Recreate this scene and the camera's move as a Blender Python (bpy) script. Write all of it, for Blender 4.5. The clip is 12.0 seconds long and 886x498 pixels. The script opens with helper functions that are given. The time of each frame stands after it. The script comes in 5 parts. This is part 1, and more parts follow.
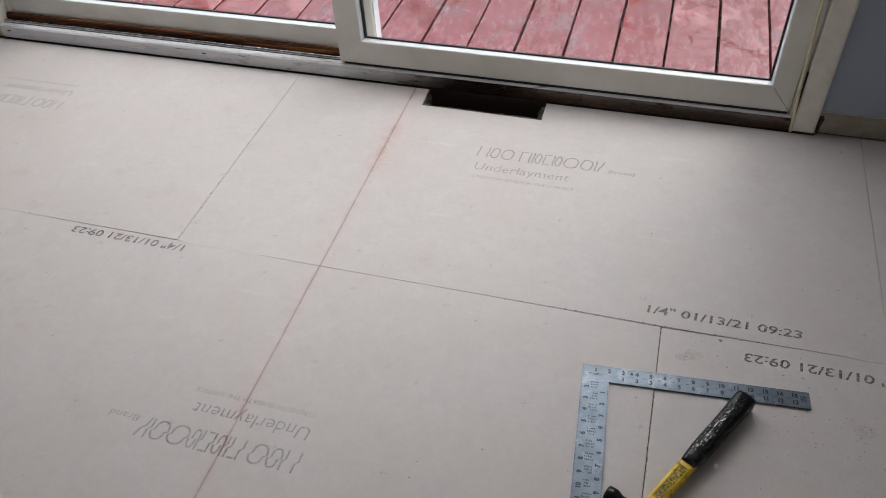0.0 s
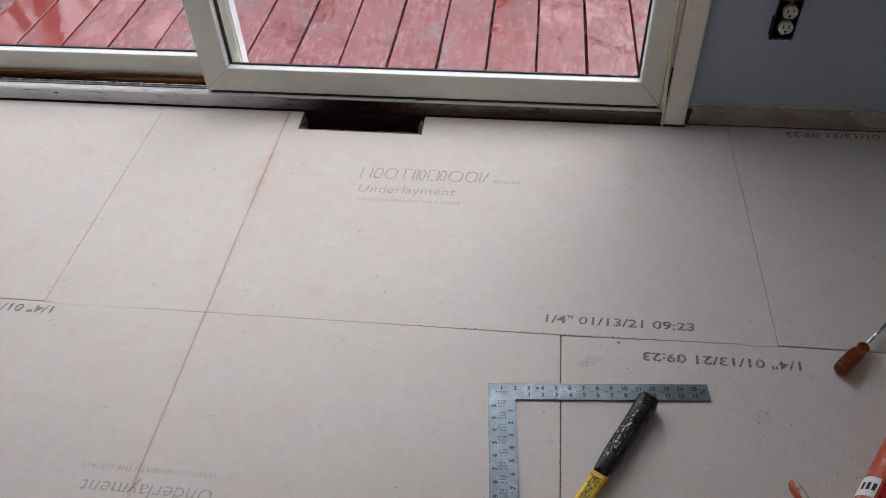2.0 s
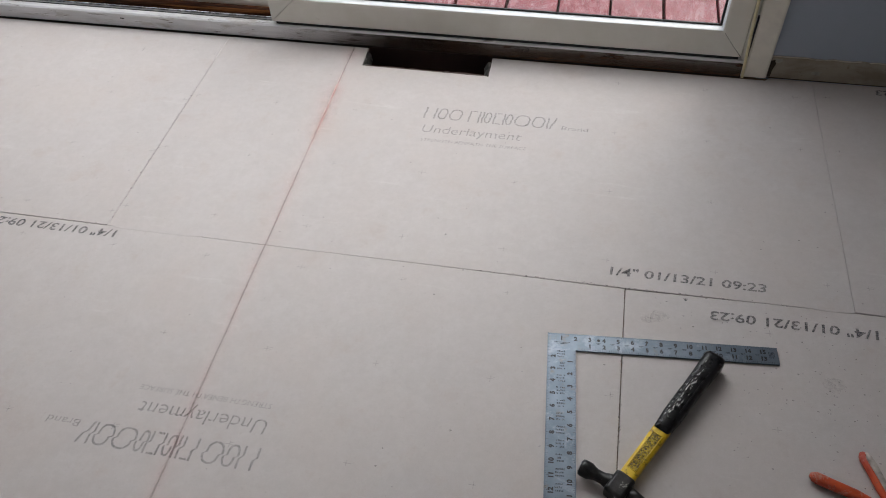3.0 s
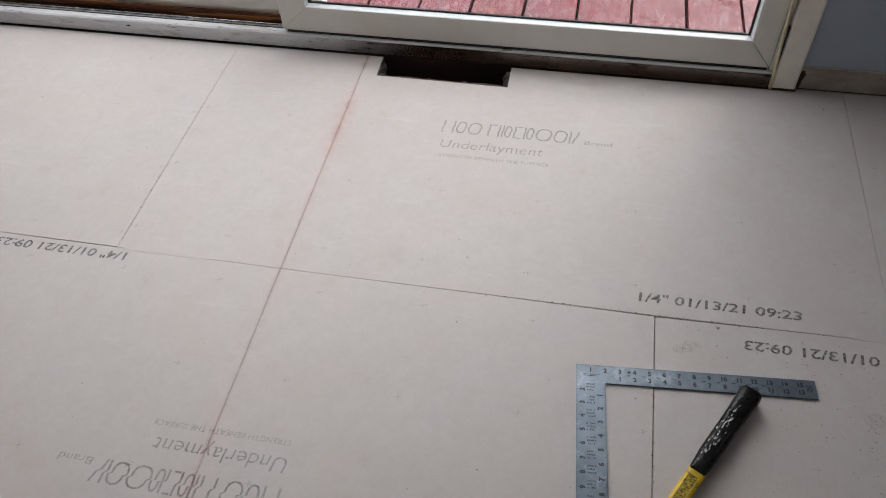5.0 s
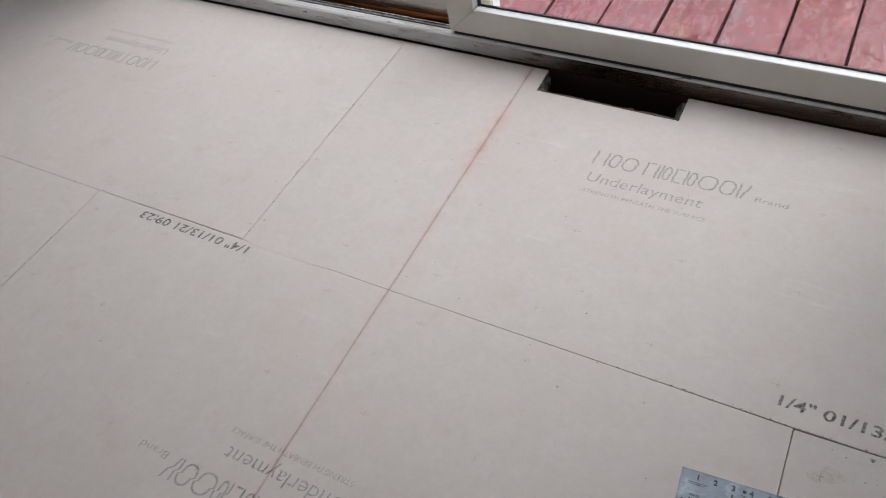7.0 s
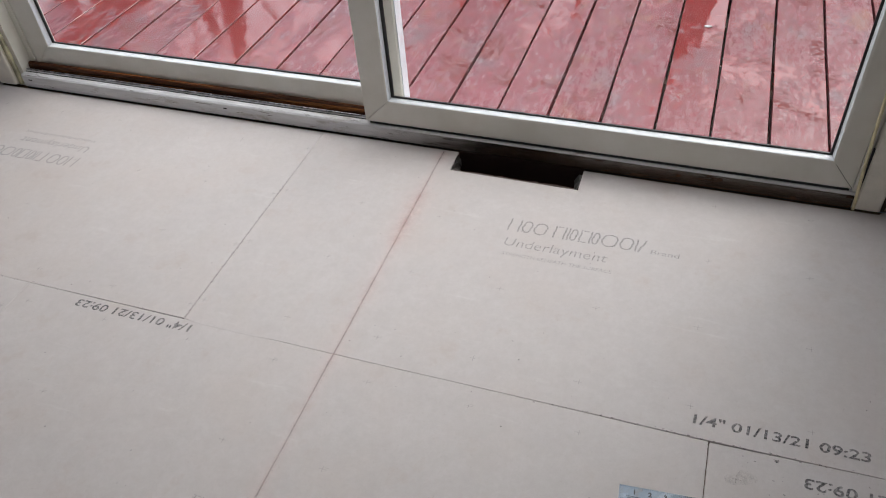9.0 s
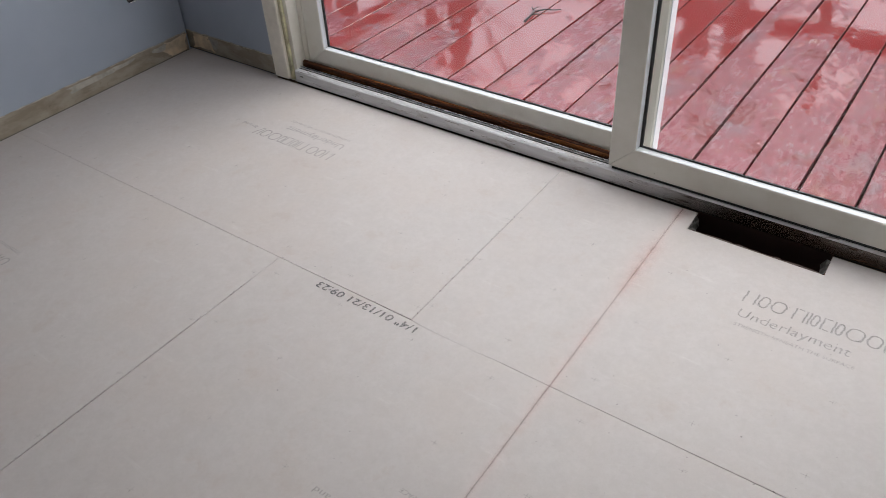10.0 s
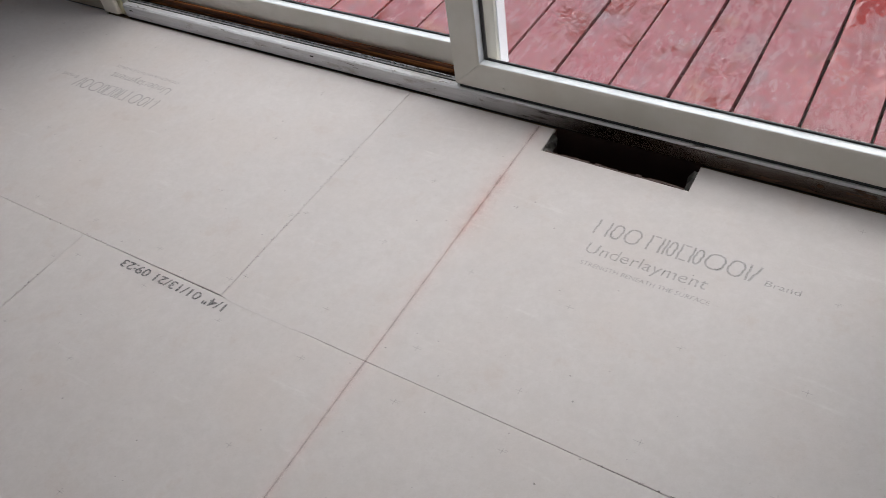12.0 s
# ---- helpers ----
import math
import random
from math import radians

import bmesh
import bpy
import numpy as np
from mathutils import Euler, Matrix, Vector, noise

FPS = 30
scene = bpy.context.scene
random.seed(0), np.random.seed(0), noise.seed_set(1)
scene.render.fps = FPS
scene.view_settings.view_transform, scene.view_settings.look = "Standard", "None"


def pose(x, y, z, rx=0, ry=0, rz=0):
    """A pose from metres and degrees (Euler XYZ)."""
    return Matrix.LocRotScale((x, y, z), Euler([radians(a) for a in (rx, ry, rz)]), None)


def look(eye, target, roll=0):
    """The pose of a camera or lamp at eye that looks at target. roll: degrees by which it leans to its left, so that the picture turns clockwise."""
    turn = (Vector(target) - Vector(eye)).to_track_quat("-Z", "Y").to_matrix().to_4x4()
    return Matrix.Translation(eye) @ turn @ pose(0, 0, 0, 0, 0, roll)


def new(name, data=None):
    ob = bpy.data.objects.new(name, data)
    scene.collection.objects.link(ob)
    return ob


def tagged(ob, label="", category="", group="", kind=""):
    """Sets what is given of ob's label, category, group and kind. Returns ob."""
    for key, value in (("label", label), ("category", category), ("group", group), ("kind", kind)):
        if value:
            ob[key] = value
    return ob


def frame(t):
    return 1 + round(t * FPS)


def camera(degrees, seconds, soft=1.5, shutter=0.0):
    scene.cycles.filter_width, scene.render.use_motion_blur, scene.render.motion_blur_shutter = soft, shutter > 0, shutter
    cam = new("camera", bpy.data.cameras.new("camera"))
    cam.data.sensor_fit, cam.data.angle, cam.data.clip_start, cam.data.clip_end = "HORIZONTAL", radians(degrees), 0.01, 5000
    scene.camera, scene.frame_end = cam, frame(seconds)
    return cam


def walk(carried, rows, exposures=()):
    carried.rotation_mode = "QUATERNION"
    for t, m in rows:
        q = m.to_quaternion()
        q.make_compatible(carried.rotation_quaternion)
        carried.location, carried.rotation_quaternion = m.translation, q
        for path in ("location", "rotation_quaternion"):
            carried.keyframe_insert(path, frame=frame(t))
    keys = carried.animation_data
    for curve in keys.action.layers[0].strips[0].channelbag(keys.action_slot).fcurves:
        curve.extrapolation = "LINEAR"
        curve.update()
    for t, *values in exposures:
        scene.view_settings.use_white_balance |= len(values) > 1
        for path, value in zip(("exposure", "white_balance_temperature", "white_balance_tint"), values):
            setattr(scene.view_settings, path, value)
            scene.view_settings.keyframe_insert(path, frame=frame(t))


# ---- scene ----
cam = camera(59.7, 12.0, 0.6, 0.15)
PATH = [
    (0, (-0.088, -1.052, 1.202), (-0.548, 0.303, -0.196), -4.0),
    (0.5, (-0.081, -1.023, 1.221), (-0.45, 0.347, -0.188), -4.9),
    (1, (-0.083, -1.025, 1.216), (-0.368, 0.361, -0.198), -4.1),
    (1.5, (-0.08, -1.001, 1.214), (-0.304, 0.399, -0.197), -3.3),
    (2, (-0.085, -0.984, 1.21), (-0.289, 0.421, -0.198), -2.8),
    (2.5, (-0.113, -0.98, 1.194), (-0.323, 0.412, -0.227), -2.5),
    (3, (-0.125, -0.978, 1.172), (-0.432, 0.323, -0.317), -3.3),
    (3.2, (-0.138, -0.979, 1.174), (-0.459, 0.306, -0.324), -3.3),
    (4.8, (-0.153, -0.905, 1.174), (-0.488, 0.352, -0.345), -4.2),
    (5, (-0.181, -0.895, 1.183), (-0.488, 0.378, -0.329), -3.6),
    (5.5, (-0.208, -0.865, 1.171), (-0.519, 0.423, -0.328), -3.5),
    (6, (-0.126, -0.75, 1.143), (-0.414, 0.54, -0.358), -3.8),
    (6.5, (-0.063, -0.655, 1.153), (-0.594, 0.517, -0.379), -9.7),
    (7, (-0.099, -0.69, 1.149), (-0.863, 0.384, -0.356), -11.1),
    (7.2, (-0.121, -0.719, 1.161), (-0.91, 0.338, -0.343), -10.1),
    (8.8, (-0.129, -0.86, 1.192), (-0.727, 0.458, -0.189), -5.8),
    (9, (-0.125, -0.858, 1.206), (-0.679, 0.505, -0.149), -5.1),
    (9.5, (-0.194, -0.903, 1.23), (-0.889, 0.49, -0.026), -2.7),
    (10, (-0.253, -0.953, 1.222), (-1.203, 0.282, -0.032), -3.6),
    (10.5, (-0.241, -0.94, 1.216), (-1.231, 0.27, -0.032), -3.7),
    (11, (-0.191, -0.889, 1.192), (-1.142, 0.309, -0.096), -6.6),
    (11.5, (-0.163, -0.756, 1.164), (-1.058, 0.414, -0.189), -9.6),
    (12, (-0.08, -0.545, 1.124), (-0.937, 0.538, -0.323), -10.5),
]
walk(cam, [(t, look(eye, target, roll)) for t, eye, target, roll in PATH],
     exposures=[(0.0, 0.0), (3.0, 0.0), (5.5, -0.03), (6.5, -0.09), (7.0, -0.09), (9.0, -0.06), (9.5, -0.13), (10.0, 0.0), (10.5, 0.02), (11.0, 0.0), (12.0, -0.1)])

# ---- light ----
world = bpy.data.worlds.new("overcast_sky")
scene.world = world
world.use_nodes = True
wn, wl = world.node_tree.nodes, world.node_tree.links
sky = wn.new("ShaderNodeTexSky")
sky.sky_type = "NISHITA"
sky.sun_disc = False
sky.sun_elevation, sky.sun_rotation = radians(48), radians(20)
sky.air_density, sky.dust_density, sky.ozone_density = 1.0, 6.0, 0.5
cloud = wn.new("ShaderNodeMix")
cloud.data_type = "RGBA"
cloud.inputs[0].default_value = 0.8
cloud.inputs[7].default_value = (10.9, 11.7, 13.0, 1)
wl.new(sky.outputs[0], cloud.inputs[6])
# an overcast sky is three times as bright overhead as at the horizon
up_dir = wn.new("ShaderNodeTexCoord")
up_z = wn.new("ShaderNodeSeparateXYZ")
wl.new(up_dir.outputs["Generated"], up_z.inputs[0])
grade = wn.new("ShaderNodeMapRange")
grade.inputs[1].default_value, grade.inputs[2].default_value, grade.inputs[3].default_value, grade.inputs[4].default_value = 0.05, 0.85, 0.20, 1.25
wl.new(up_z.outputs[2], grade.inputs[0])
dim = wn.new("ShaderNodeVectorMath")
dim.operation = "SCALE"
wl.new(cloud.outputs[2], dim.inputs[0])
wl.new(grade.outputs[0], dim.inputs["Scale"])
wl.new(dim.outputs[0], wn["Background"].inputs[0])
wn["Background"].inputs[1].default_value = 0.215

sun_data = bpy.data.lights.new("sun", "SUN")
sun_data.energy, sun_data.angle, sun_data.color = 0.6, radians(30), (1.0, 0.96, 0.9)
sun = new("sun", sun_data)
sun.matrix_world = look((0, 0, 0), (-0.25, -0.62, -0.85))

door_light_data = bpy.data.lights.new("door_daylight", "AREA")
door_light_data.shape = "RECTANGLE"
door_light_data.size, door_light_data.size_y = 2.15, 1.0
door_light_data.energy, door_light_data.color = 15, (0.985, 0.99, 1.0)
door_light = new("door_daylight", door_light_data)
door_light.matrix_world = look((-1.01, 0.90, 1.28), (-1.01, -0.10, 0.56))


# ---- building helpers ----
WALL = Matrix.Translation((-0.9, 0.733, 0)) @ Matrix.Rotation(radians(-0.43), 4, "Z") @ Matrix.Translation((0.9, 0, 0))


def root(name, label, category, group="", kind="", m=None):
    ob = new(name)
    ob.empty_display_size = 0.05
    if m is not None:
        ob.matrix_basis = m
    return tagged(ob, label, category, group, kind)


def mesh_from(name, bm, material, smooth=False):
    me = bpy.data.meshes.new(name)
    bm.normal_update()
    bm.to_mesh(me)
    bm.free()
    if material is not None:
        me.materials.append(material)
    if smooth:
        me.polygons.foreach_set("use_smooth", [True] * len(me.polygons))
    return me


def part(name, bm, material, parent=None, label="", smooth=False):
    ob = new(name, mesh_from(name, bm, material, smooth))
    if parent is not None:
        ob.parent = parent
    if label:
        ob["label"] = label
    return ob


def box(bm, x0, x1, y0, y1, z0, z1, bevel=0.0, seg=2):
    made = bmesh.ops.create_cube(bm, size=1.0)["verts"]
    bmesh.ops.scale(bm, vec=(x1 - x0, y1 - y0, z1 - z0), verts=made)
    bmesh.ops.translate(bm, vec=((x0 + x1) / 2, (y0 + y1) / 2, (z0 + z1) / 2), verts=made)
    if bevel > 0:
        edges = list({e for v in made for e in v.link_edges})
        bmesh.ops.bevel(bm, geom=edges, offset=bevel, segments=seg, affect="EDGES", profile=0.5)
    return bm


def boxes(*specs, bevel=0.0):
    bm = bmesh.new()
    for s in specs:
        b2 = box(bmesh.new(), *s, bevel=bevel)
        me = bpy.data.meshes.new("tmp")
        b2.to_mesh(me)
        b2.free()
        bm.from_mesh(me)
        bpy.data.meshes.remove(me)
    return bm


def prism(bm, outline, axis, a, b):
    """A closed outline pushed from a to b along an axis: outline in the other two, in order."""
    def at(p, w):
        return {"x": (w, p[0], p[1]), "y": (p[0], w, p[1]), "z": (p[0], p[1], w)}[axis]
    lo = [bm.verts.new(at(p, a)) for p in outline]
    hi = [bm.verts.new(at(p, b)) for p in outline]
    n = len(outline)
    for i in range(n):
        bm.faces.new((lo[i], lo[(i + 1) % n], hi[(i + 1) % n], hi[i]))
    bm.faces.new(lo[::-1])
    bm.faces.new(hi)
    bmesh.ops.recalc_face_normals(bm, faces=bm.faces)
    return bm


def tube_along(bm, rings, sides=20, squash=1.0):
    """Rings of (centre, radius) joined into a closed round body. squash flattens it in z."""
    loops = []
    for i, (c, r) in enumerate(rings):
        a = Vector(rings[max(i - 1, 0)][0])
        b = Vector(rings[min(i + 1, len(rings) - 1)][0])
        d = (b - a).normalized()
        side = d.cross(Vector((0, 0, 1)))
        side = side.normalized() if side.length > 1e-4 else Vector((1, 0, 0))
        up = side.cross(d).normalized()
        loops.append([bm.verts.new(Vector(c) + side * r * math.cos(2 * math.pi * k / sides) + up * r * squash * math.sin(2 * math.pi * k / sides)) for k in range(sides)])
    for p, q in zip(loops, loops[1:]):
        for k in range(sides):
            bm.faces.new((p[k], p[(k + 1) % sides], q[(k + 1) % sides], q[k]))
    bm.faces.new(loops[0][::-1])
    bm.faces.new(loops[-1])
    bmesh.ops.recalc_face_normals(bm, faces=bm.faces)
    return bm


def letters(body, size, width=0.0, spacing=1.0, deep=0.0, bold=0.0):
    """A bmesh of flat printed letters in the built-in font, left end and baseline at the origin; width fits them to a length."""
    cu = bpy.data.curves.new("letters", "FONT")
    cu.body, cu.size, cu.space_character, cu.resolution_u, cu.extrude = body, size / 0.7, spacing, 3, deep
    cu.offset = bold
    ob = bpy.data.objects.new("letters", cu)
    me = bpy.data.meshes.new_from_object(ob)
    bm = bmesh.new()
    bm.from_mesh(me)
    xs = [v.co.x for v in bm.verts]
    shift, long = min(xs), max(xs) - min(xs)
    k = width / long if width else 1.0
    for v in bm.verts:
        v.co.x = (v.co.x - shift) * k
    bpy.data.objects.remove(ob)
    bpy.data.curves.remove(cu)
    bpy.data.meshes.remove(me)
    return bm


def moved(bm, m):
    bmesh.ops.transform(bm, matrix=m, verts=bm.verts)
    return bm


# ---- materials ----
class Mat:
    """A small writer of node materials."""

    def __init__(self, name):
        self.m = bpy.data.materials.new(name)
        self.m.use_nodes = True
        self.n, self.l = self.m.node_tree.nodes, self.m.node_tree.links
        self.b = self.n["Principled BSDF"]
        self.co = self.n.new("ShaderNodeTexCoord").outputs["Object"]
        self.info = None

    def noise(self, scale, detail=4.0, rough=0.55, stretch=None, offset=False, dist=0.0):
        t = self.n.new("ShaderNodeTexNoise")
        t.inputs["Scale"].default_value, t.inputs["Detail"].default_value, t.inputs["Roughness"].default_value = scale, detail, rough
        t.inputs["Distortion"].default_value = dist
        mp = self.n.new("ShaderNodeMapping")
        self.l.new(self.co, mp.inputs[0])
        if stretch:
            mp.inputs["Scale"].default_value = stretch
        if offset:
            v = self.n.new("ShaderNodeVectorMath")
            v.operation = "SCALE"
            v.inputs[0].default_value = (37, 19, 53)
            self.l.new(self.rand(), v.inputs["Scale"])
            self.l.new(v.outputs[0], mp.inputs["Location"])
        self.l.new(mp.outputs[0], t.inputs["Vector"])
        return t.outputs[0]

    def rand(self):
        if self.info is None:
            self.info = self.n.new("ShaderNodeObjectInfo").outputs["Random"]
        return self.info

    def ramp(self, src, a, b, lo=0.0, hi=1.0):
        r = self.n.new("ShaderNodeMapRange")
        r.inputs[1].default_value, r.inputs[2].default_value, r.inputs[3].default_value, r.inputs[4].default_value = a, b, lo, hi
        self.l.new(src, r.inputs[0])
        return r.outputs[0]

    def math(self, op, a, b=None):
        q = self.n.new("ShaderNodeMath")
        q.operation = op
        for i, v in enumerate((a, b)):
            if v is None:
                continue
            if isinstance(v, (int, float)):
                q.inputs[i].default_value = v
            else:
                self.l.new(v, q.inputs[i])
        return q.outputs[0]

    def mix(self, fac, a, b):
        q = self.n.new("ShaderNodeMix")
        q.data_type = "RGBA"
        for i, v in ((0, fac), (6, a), (7, b)):
            if isinstance(v, (int, float)):
                q.inputs[i].default_value = v
            elif isinstance(v, tuple):
                q.inputs[i].default_value = (*v, 1)
            else:
                self.l.new(v, q.inputs[i])
        return q.outputs[2]

    def set(self, **kw):
        for k, v in kw.items():
            i = self.b.inputs[{"color": "Base Color", "rough": "Roughness", "metal": "Metallic", "alpha": "Alpha", "spec": "Specular IOR Level", "coat": "Coat Weight", "coat_rough": "Coat Roughness", "trans": "Transmission Weight", "ior": "IOR"}[k]]
            if isinstance(v, tuple):
                i.default_value = (*v, 1)
            elif isinstance(v, (int, float)):
                i.default_value = v
            else:
                self.l.new(v, i)
        return self

    def bump(self, height, strength=0.3, dist=0.001, coat=False):
        q = self.n.new("ShaderNodeBump")
        q.inputs["Strength"].default_value, q.inputs["Distance"].default_value = strength, dist
        self.l.new(height, q.inputs["Height"])
        self.l.new(q.outputs[0], self.b.inputs["Normal"])
        if coat:
            self.l.new(q.outputs[0], self.b.inputs["Coat Normal"])
        return self


def simple(name, color, rough=0.5, metal=0.0, scale=60, vary=0.12, bump=0.15, big=6):
    k = Mat(name)
    f = k.noise(scale, 5)
    g = k.noise(big, 3)
    dark = tuple(c * (1 - vary * 2) for c in color)
    light = tuple(min(1, c * (1 + vary)) for c in color)
    both = k.math("ADD", k.math("MULTIPLY", f, 0.5), k.math("MULTIPLY", g, 0.5))
    k.set(color=k.mix(k.ramp(both, 0.35, 0.65), dark, light), rough=k.ramp(f, 0.3, 0.7, max(0, rough - 0.08), min(1, rough + 0.08)), metal=metal)
    if bump:
        k.bump(f, bump, 0.0006)
    return k.m


def board_paper():
    k = Mat("fibre_underlayment")
    fibre = k.noise(420, 4, 0.7)
    fleck = k.noise(160, 3, 0.6, offset=True)
    mottle = k.noise(26, 5, 0.65, offset=True)
    cloud_ = k.noise(4.5, 4, 0.6, offset=True)
    c = k.mix(k.ramp(mottle, 0.32, 0.68), (0.505, 0.470, 0.458), (0.552, 0.517, 0.506))
    c = k.mix(k.ramp(cloud_, 0.46, 0.68, 0, 0.55), c, (0.525, 0.468, 0.440))
    c = k.mix(k.ramp(fleck, 0.64, 0.74, 0, 0.22), c, (0.33, 0.28, 0.25))
    c = k.mix(k.ramp(k.noise(5, 5, 0.6, (1, 7, 1), True, 0.3), 0.64, 0.74, 0, 0.30), c, (0.68, 0.66, 0.64))
    c = k.mix(k.ramp(k.noise(13, 6, 0.7, None, True), 0.56, 0.68, 0, 0.50), c, (0.46, 0.395, 0.365))
    c = k.mix(k.ramp(k.noise(300, 5, 0.8), 0.53, 0.66, 0, 0.14), c, (0.40, 0.36, 0.33))
    c = k.mix(k.ramp(fibre, 0.5, 0.7, 0, 0.2), c, (0.63, 0.60, 0.58))
    c = k.mix(k.ramp(k.noise(75, 6, 0.75, None, True, 0.3), 0.42, 0.60, 0, 0.26), c, (0.455, 0.418, 0.402))
    k.set(color=c, rough=k.ramp(mottle, 0.3, 0.7, 0.5, 0.62), spec=0.4)
    k.bump(fibre, 0.12, 0.0004)
    return k.m


def wet_deck(name, dry, soaked, reach):
    """Worn red paint under rain water: a rough damp skin near the house, mirror-like films of water further out."""
    k = Mat(name)
    sep = k.n.new("ShaderNodeSeparateXYZ")
    k.l.new(k.co, sep.inputs[0])
    grain = k.noise(12, 9, 0.75, (5, 1.5, 5), True, 0.4)
    fine = k.noise(60, 6, 0.75, (3, 0.5, 3), True, 0.4)
    patch_ = k.noise(3.2, 9, 0.7, (1.6, 1, 1.6), True, 0.2)
    spot = k.noise(6.3, 3, 0.5, (1.2, 0.9, 1.2), True, 0.1)
    curl = k.noise(30, 8, 0.75, (1.2, 0.9, 1.2), True, 0.7)
    worm = k.noise(62, 5, 0.6, (1.2, 0.8, 1.2), True, 1.2)
    wet = k.noise(2.1, 8, 0.62, (1.5, 0.7, 1.5), True, 0.2)
    grey = k.noise(4.6, 7, 0.7, (1.5, 0.9, 1.5), True, 0.2)
    rust = k.noise(7.5, 6, 0.65, (1.3, 0.9, 1.3), True, 0.3)
    # round sores of curling cracks
    craze = k.n.new("ShaderNodeTexVoronoi")
    craze.feature = "DISTANCE_TO_EDGE"
    craze.inputs["Scale"].default_value = 50.0
    bent = k.n.new("ShaderNodeVectorMath")
    bent.operation = "ADD"
    k.l.new(k.co, bent.inputs[0])
    push = k.n.new("ShaderNodeVectorMath")
    push.operation = "SCALE"
    push.inputs["Scale"].default_value = 0.03
    tex = k.n.new("ShaderNodeTexNoise")
    tex.inputs["Scale"].default_value = 24.0
    k.l.new(k.co, tex.inputs["Vector"])
    k.l.new(tex.outputs["Color"], push.inputs[0])
    k.l.new(push.outputs[0], bent.inputs[1])
    k.l.new(bent.outputs[0], craze.inputs["Vector"])
    crack = k.ramp(craze.outputs["Distance"], 0.09, 0.20, 1, 0)
    sore = k.ramp(spot, 0.585, 0.625)
    sore_crack = k.math("MULTIPLY", k.math("MULTIPLY", sore, crack), k.ramp(curl, 0.40, 0.56, 0.35, 1.0))
    c = k.mix(k.ramp(patch_, 0.38, 0.62), (0.185, 0.014, 0.023), (0.205, 0.036, 0.050))
    c = k.mix(k.ramp(grey, 0.52, 0.65, 0, 0.72), c, (0.118, 0.085, 0.095))
    c = k.mix(k.ramp(rust, 0.57, 0.68, 0, 0.6), c, (0.24, 0.085, 0.032))
    c = k.mix(k.ramp(grain, 0.52, 0.60, 0, 0.5), c, (0.185, 0.085, 0.085))
    c = k.mix(k.ramp(grain, 0.47, 0.40, 0, 0.6), c, (0.11, 0.010, 0.009))
    c = k.mix(k.ramp(fine, 0.56, 0.62, 0, 0.6), c, (0.075, 0.015, 0.014))
    c = k.mix(k.math("MULTIPLY", sore, 0.35), c, (0.23, 0.13, 0.12))
    c = k.mix(sore_crack, c, (0.13, 0.012, 0.010))
    c = k.mix(k.math("MULTIPLY", k.rand(), 0.35), c, (0.145, 0.014, 0.013))
    lie = k.ramp(sep.outputs[1], 0.05, reach, dry, soaked)
    film = k.ramp(k.math("ADD", k.math("ADD", wet, lie), k.math("MULTIPLY", k.math("SUBTRACT", curl, 0.5), 0.36)), 0.485, 0.515)
    c = k.mix(k.math("MULTIPLY", film, 0.82), c, (0.225, 0.010, 0.007))
    # water stands thin on the flaked spots and runs off the raised cracks
    flake = k.math("MULTIPLY", k.ramp(worm, 0.50, 0.56), k.ramp(patch_, 0.46, 0.56))
    skin = k.math("MULTIPLY", k.ramp(grain, 0.40, 0.60, 0.50, 0.76), k.math("SUBTRACT", 1.0, k.math("MULTIPLY", flake, 0.55)))
    skin = k.math("MULTIPLY", skin, k.math("SUBTRACT", 1.0, k.math("MULTIPLY", sore_crack, 0.95)))
    damp = k.math("ADD", k.ramp(patch_, 0.35, 0.65, 0.16, 0.26), k.math("MULTIPLY", k.ramp(grain, 0.4, 0.6), 0.08))
    dull = k.math("MULTIPLY", damp, k.math("SUBTRACT", 1.0, k.math("MULTIPLY", sore, 0.8)))
    k.set(color=c, rough=0.5, spec=0.08, coat=k.math("MAXIMUM", film, skin), coat_rough=k.math("ADD", k.math("MULTIPLY", k.math("SUBTRACT", 1.0, film), dull), 0.008))
    k.b.inputs["Coat IOR"].default_value = 2.0
    k.bump(k.math("ADD", k.math("MULTIPLY", grain, 0.7), k.math("MULTIPLY", spot, 0.5)), 0.5, 0.003)
    q = k.n.new("ShaderNodeBump")
    q.inputs["Distance"].default_value = 0.003
    k.l.new(k.ramp(film, 0, 1, 0.26, 0.11), q.inputs["Strength"])
    ripple = k.noise(34, 3, 0.55, (1.3, 1.0, 1.3), True, 0.6)
    rough_h = k.math("ADD", k.math("MULTIPLY", worm, 0.5), k.math("MULTIPLY", grain, 0.4))
    still = k.math("MULTIPLY", film, k.math("SUBTRACT", k.math("MULTIPLY", ripple, 0.6), rough_h))
    k.l.new(k.math("ADD", rough_h, still), q.inputs["Height"])
    k.l.new(q.outputs[0], k.b.inputs["Coat Normal"])
    return k.m


def wood_strip():
    k = Mat("stained_wood")
    g = k.noise(14, 7, 0.7, (0.5, 14, 14))
    s = k.noise(9, 4, 0.6, (0.3, 9, 9), False, 0.3)
    c = k.mix(k.ramp(g, 0.35, 0.68), (0.014, 0.004, 0.002), (0.120, 0.036, 0.012))
    # orange streaks: gloss highlights along the strip, painted into the wood colour
    c = k.mix(k.ramp(s, 0.51, 0.60, 0, 0.85), c, (0.42, 0.150, 0.042))
    k.set(color=c, rough=0.5, spec=0.22).bump(g, 0.45, 0.0014)
    return k.m


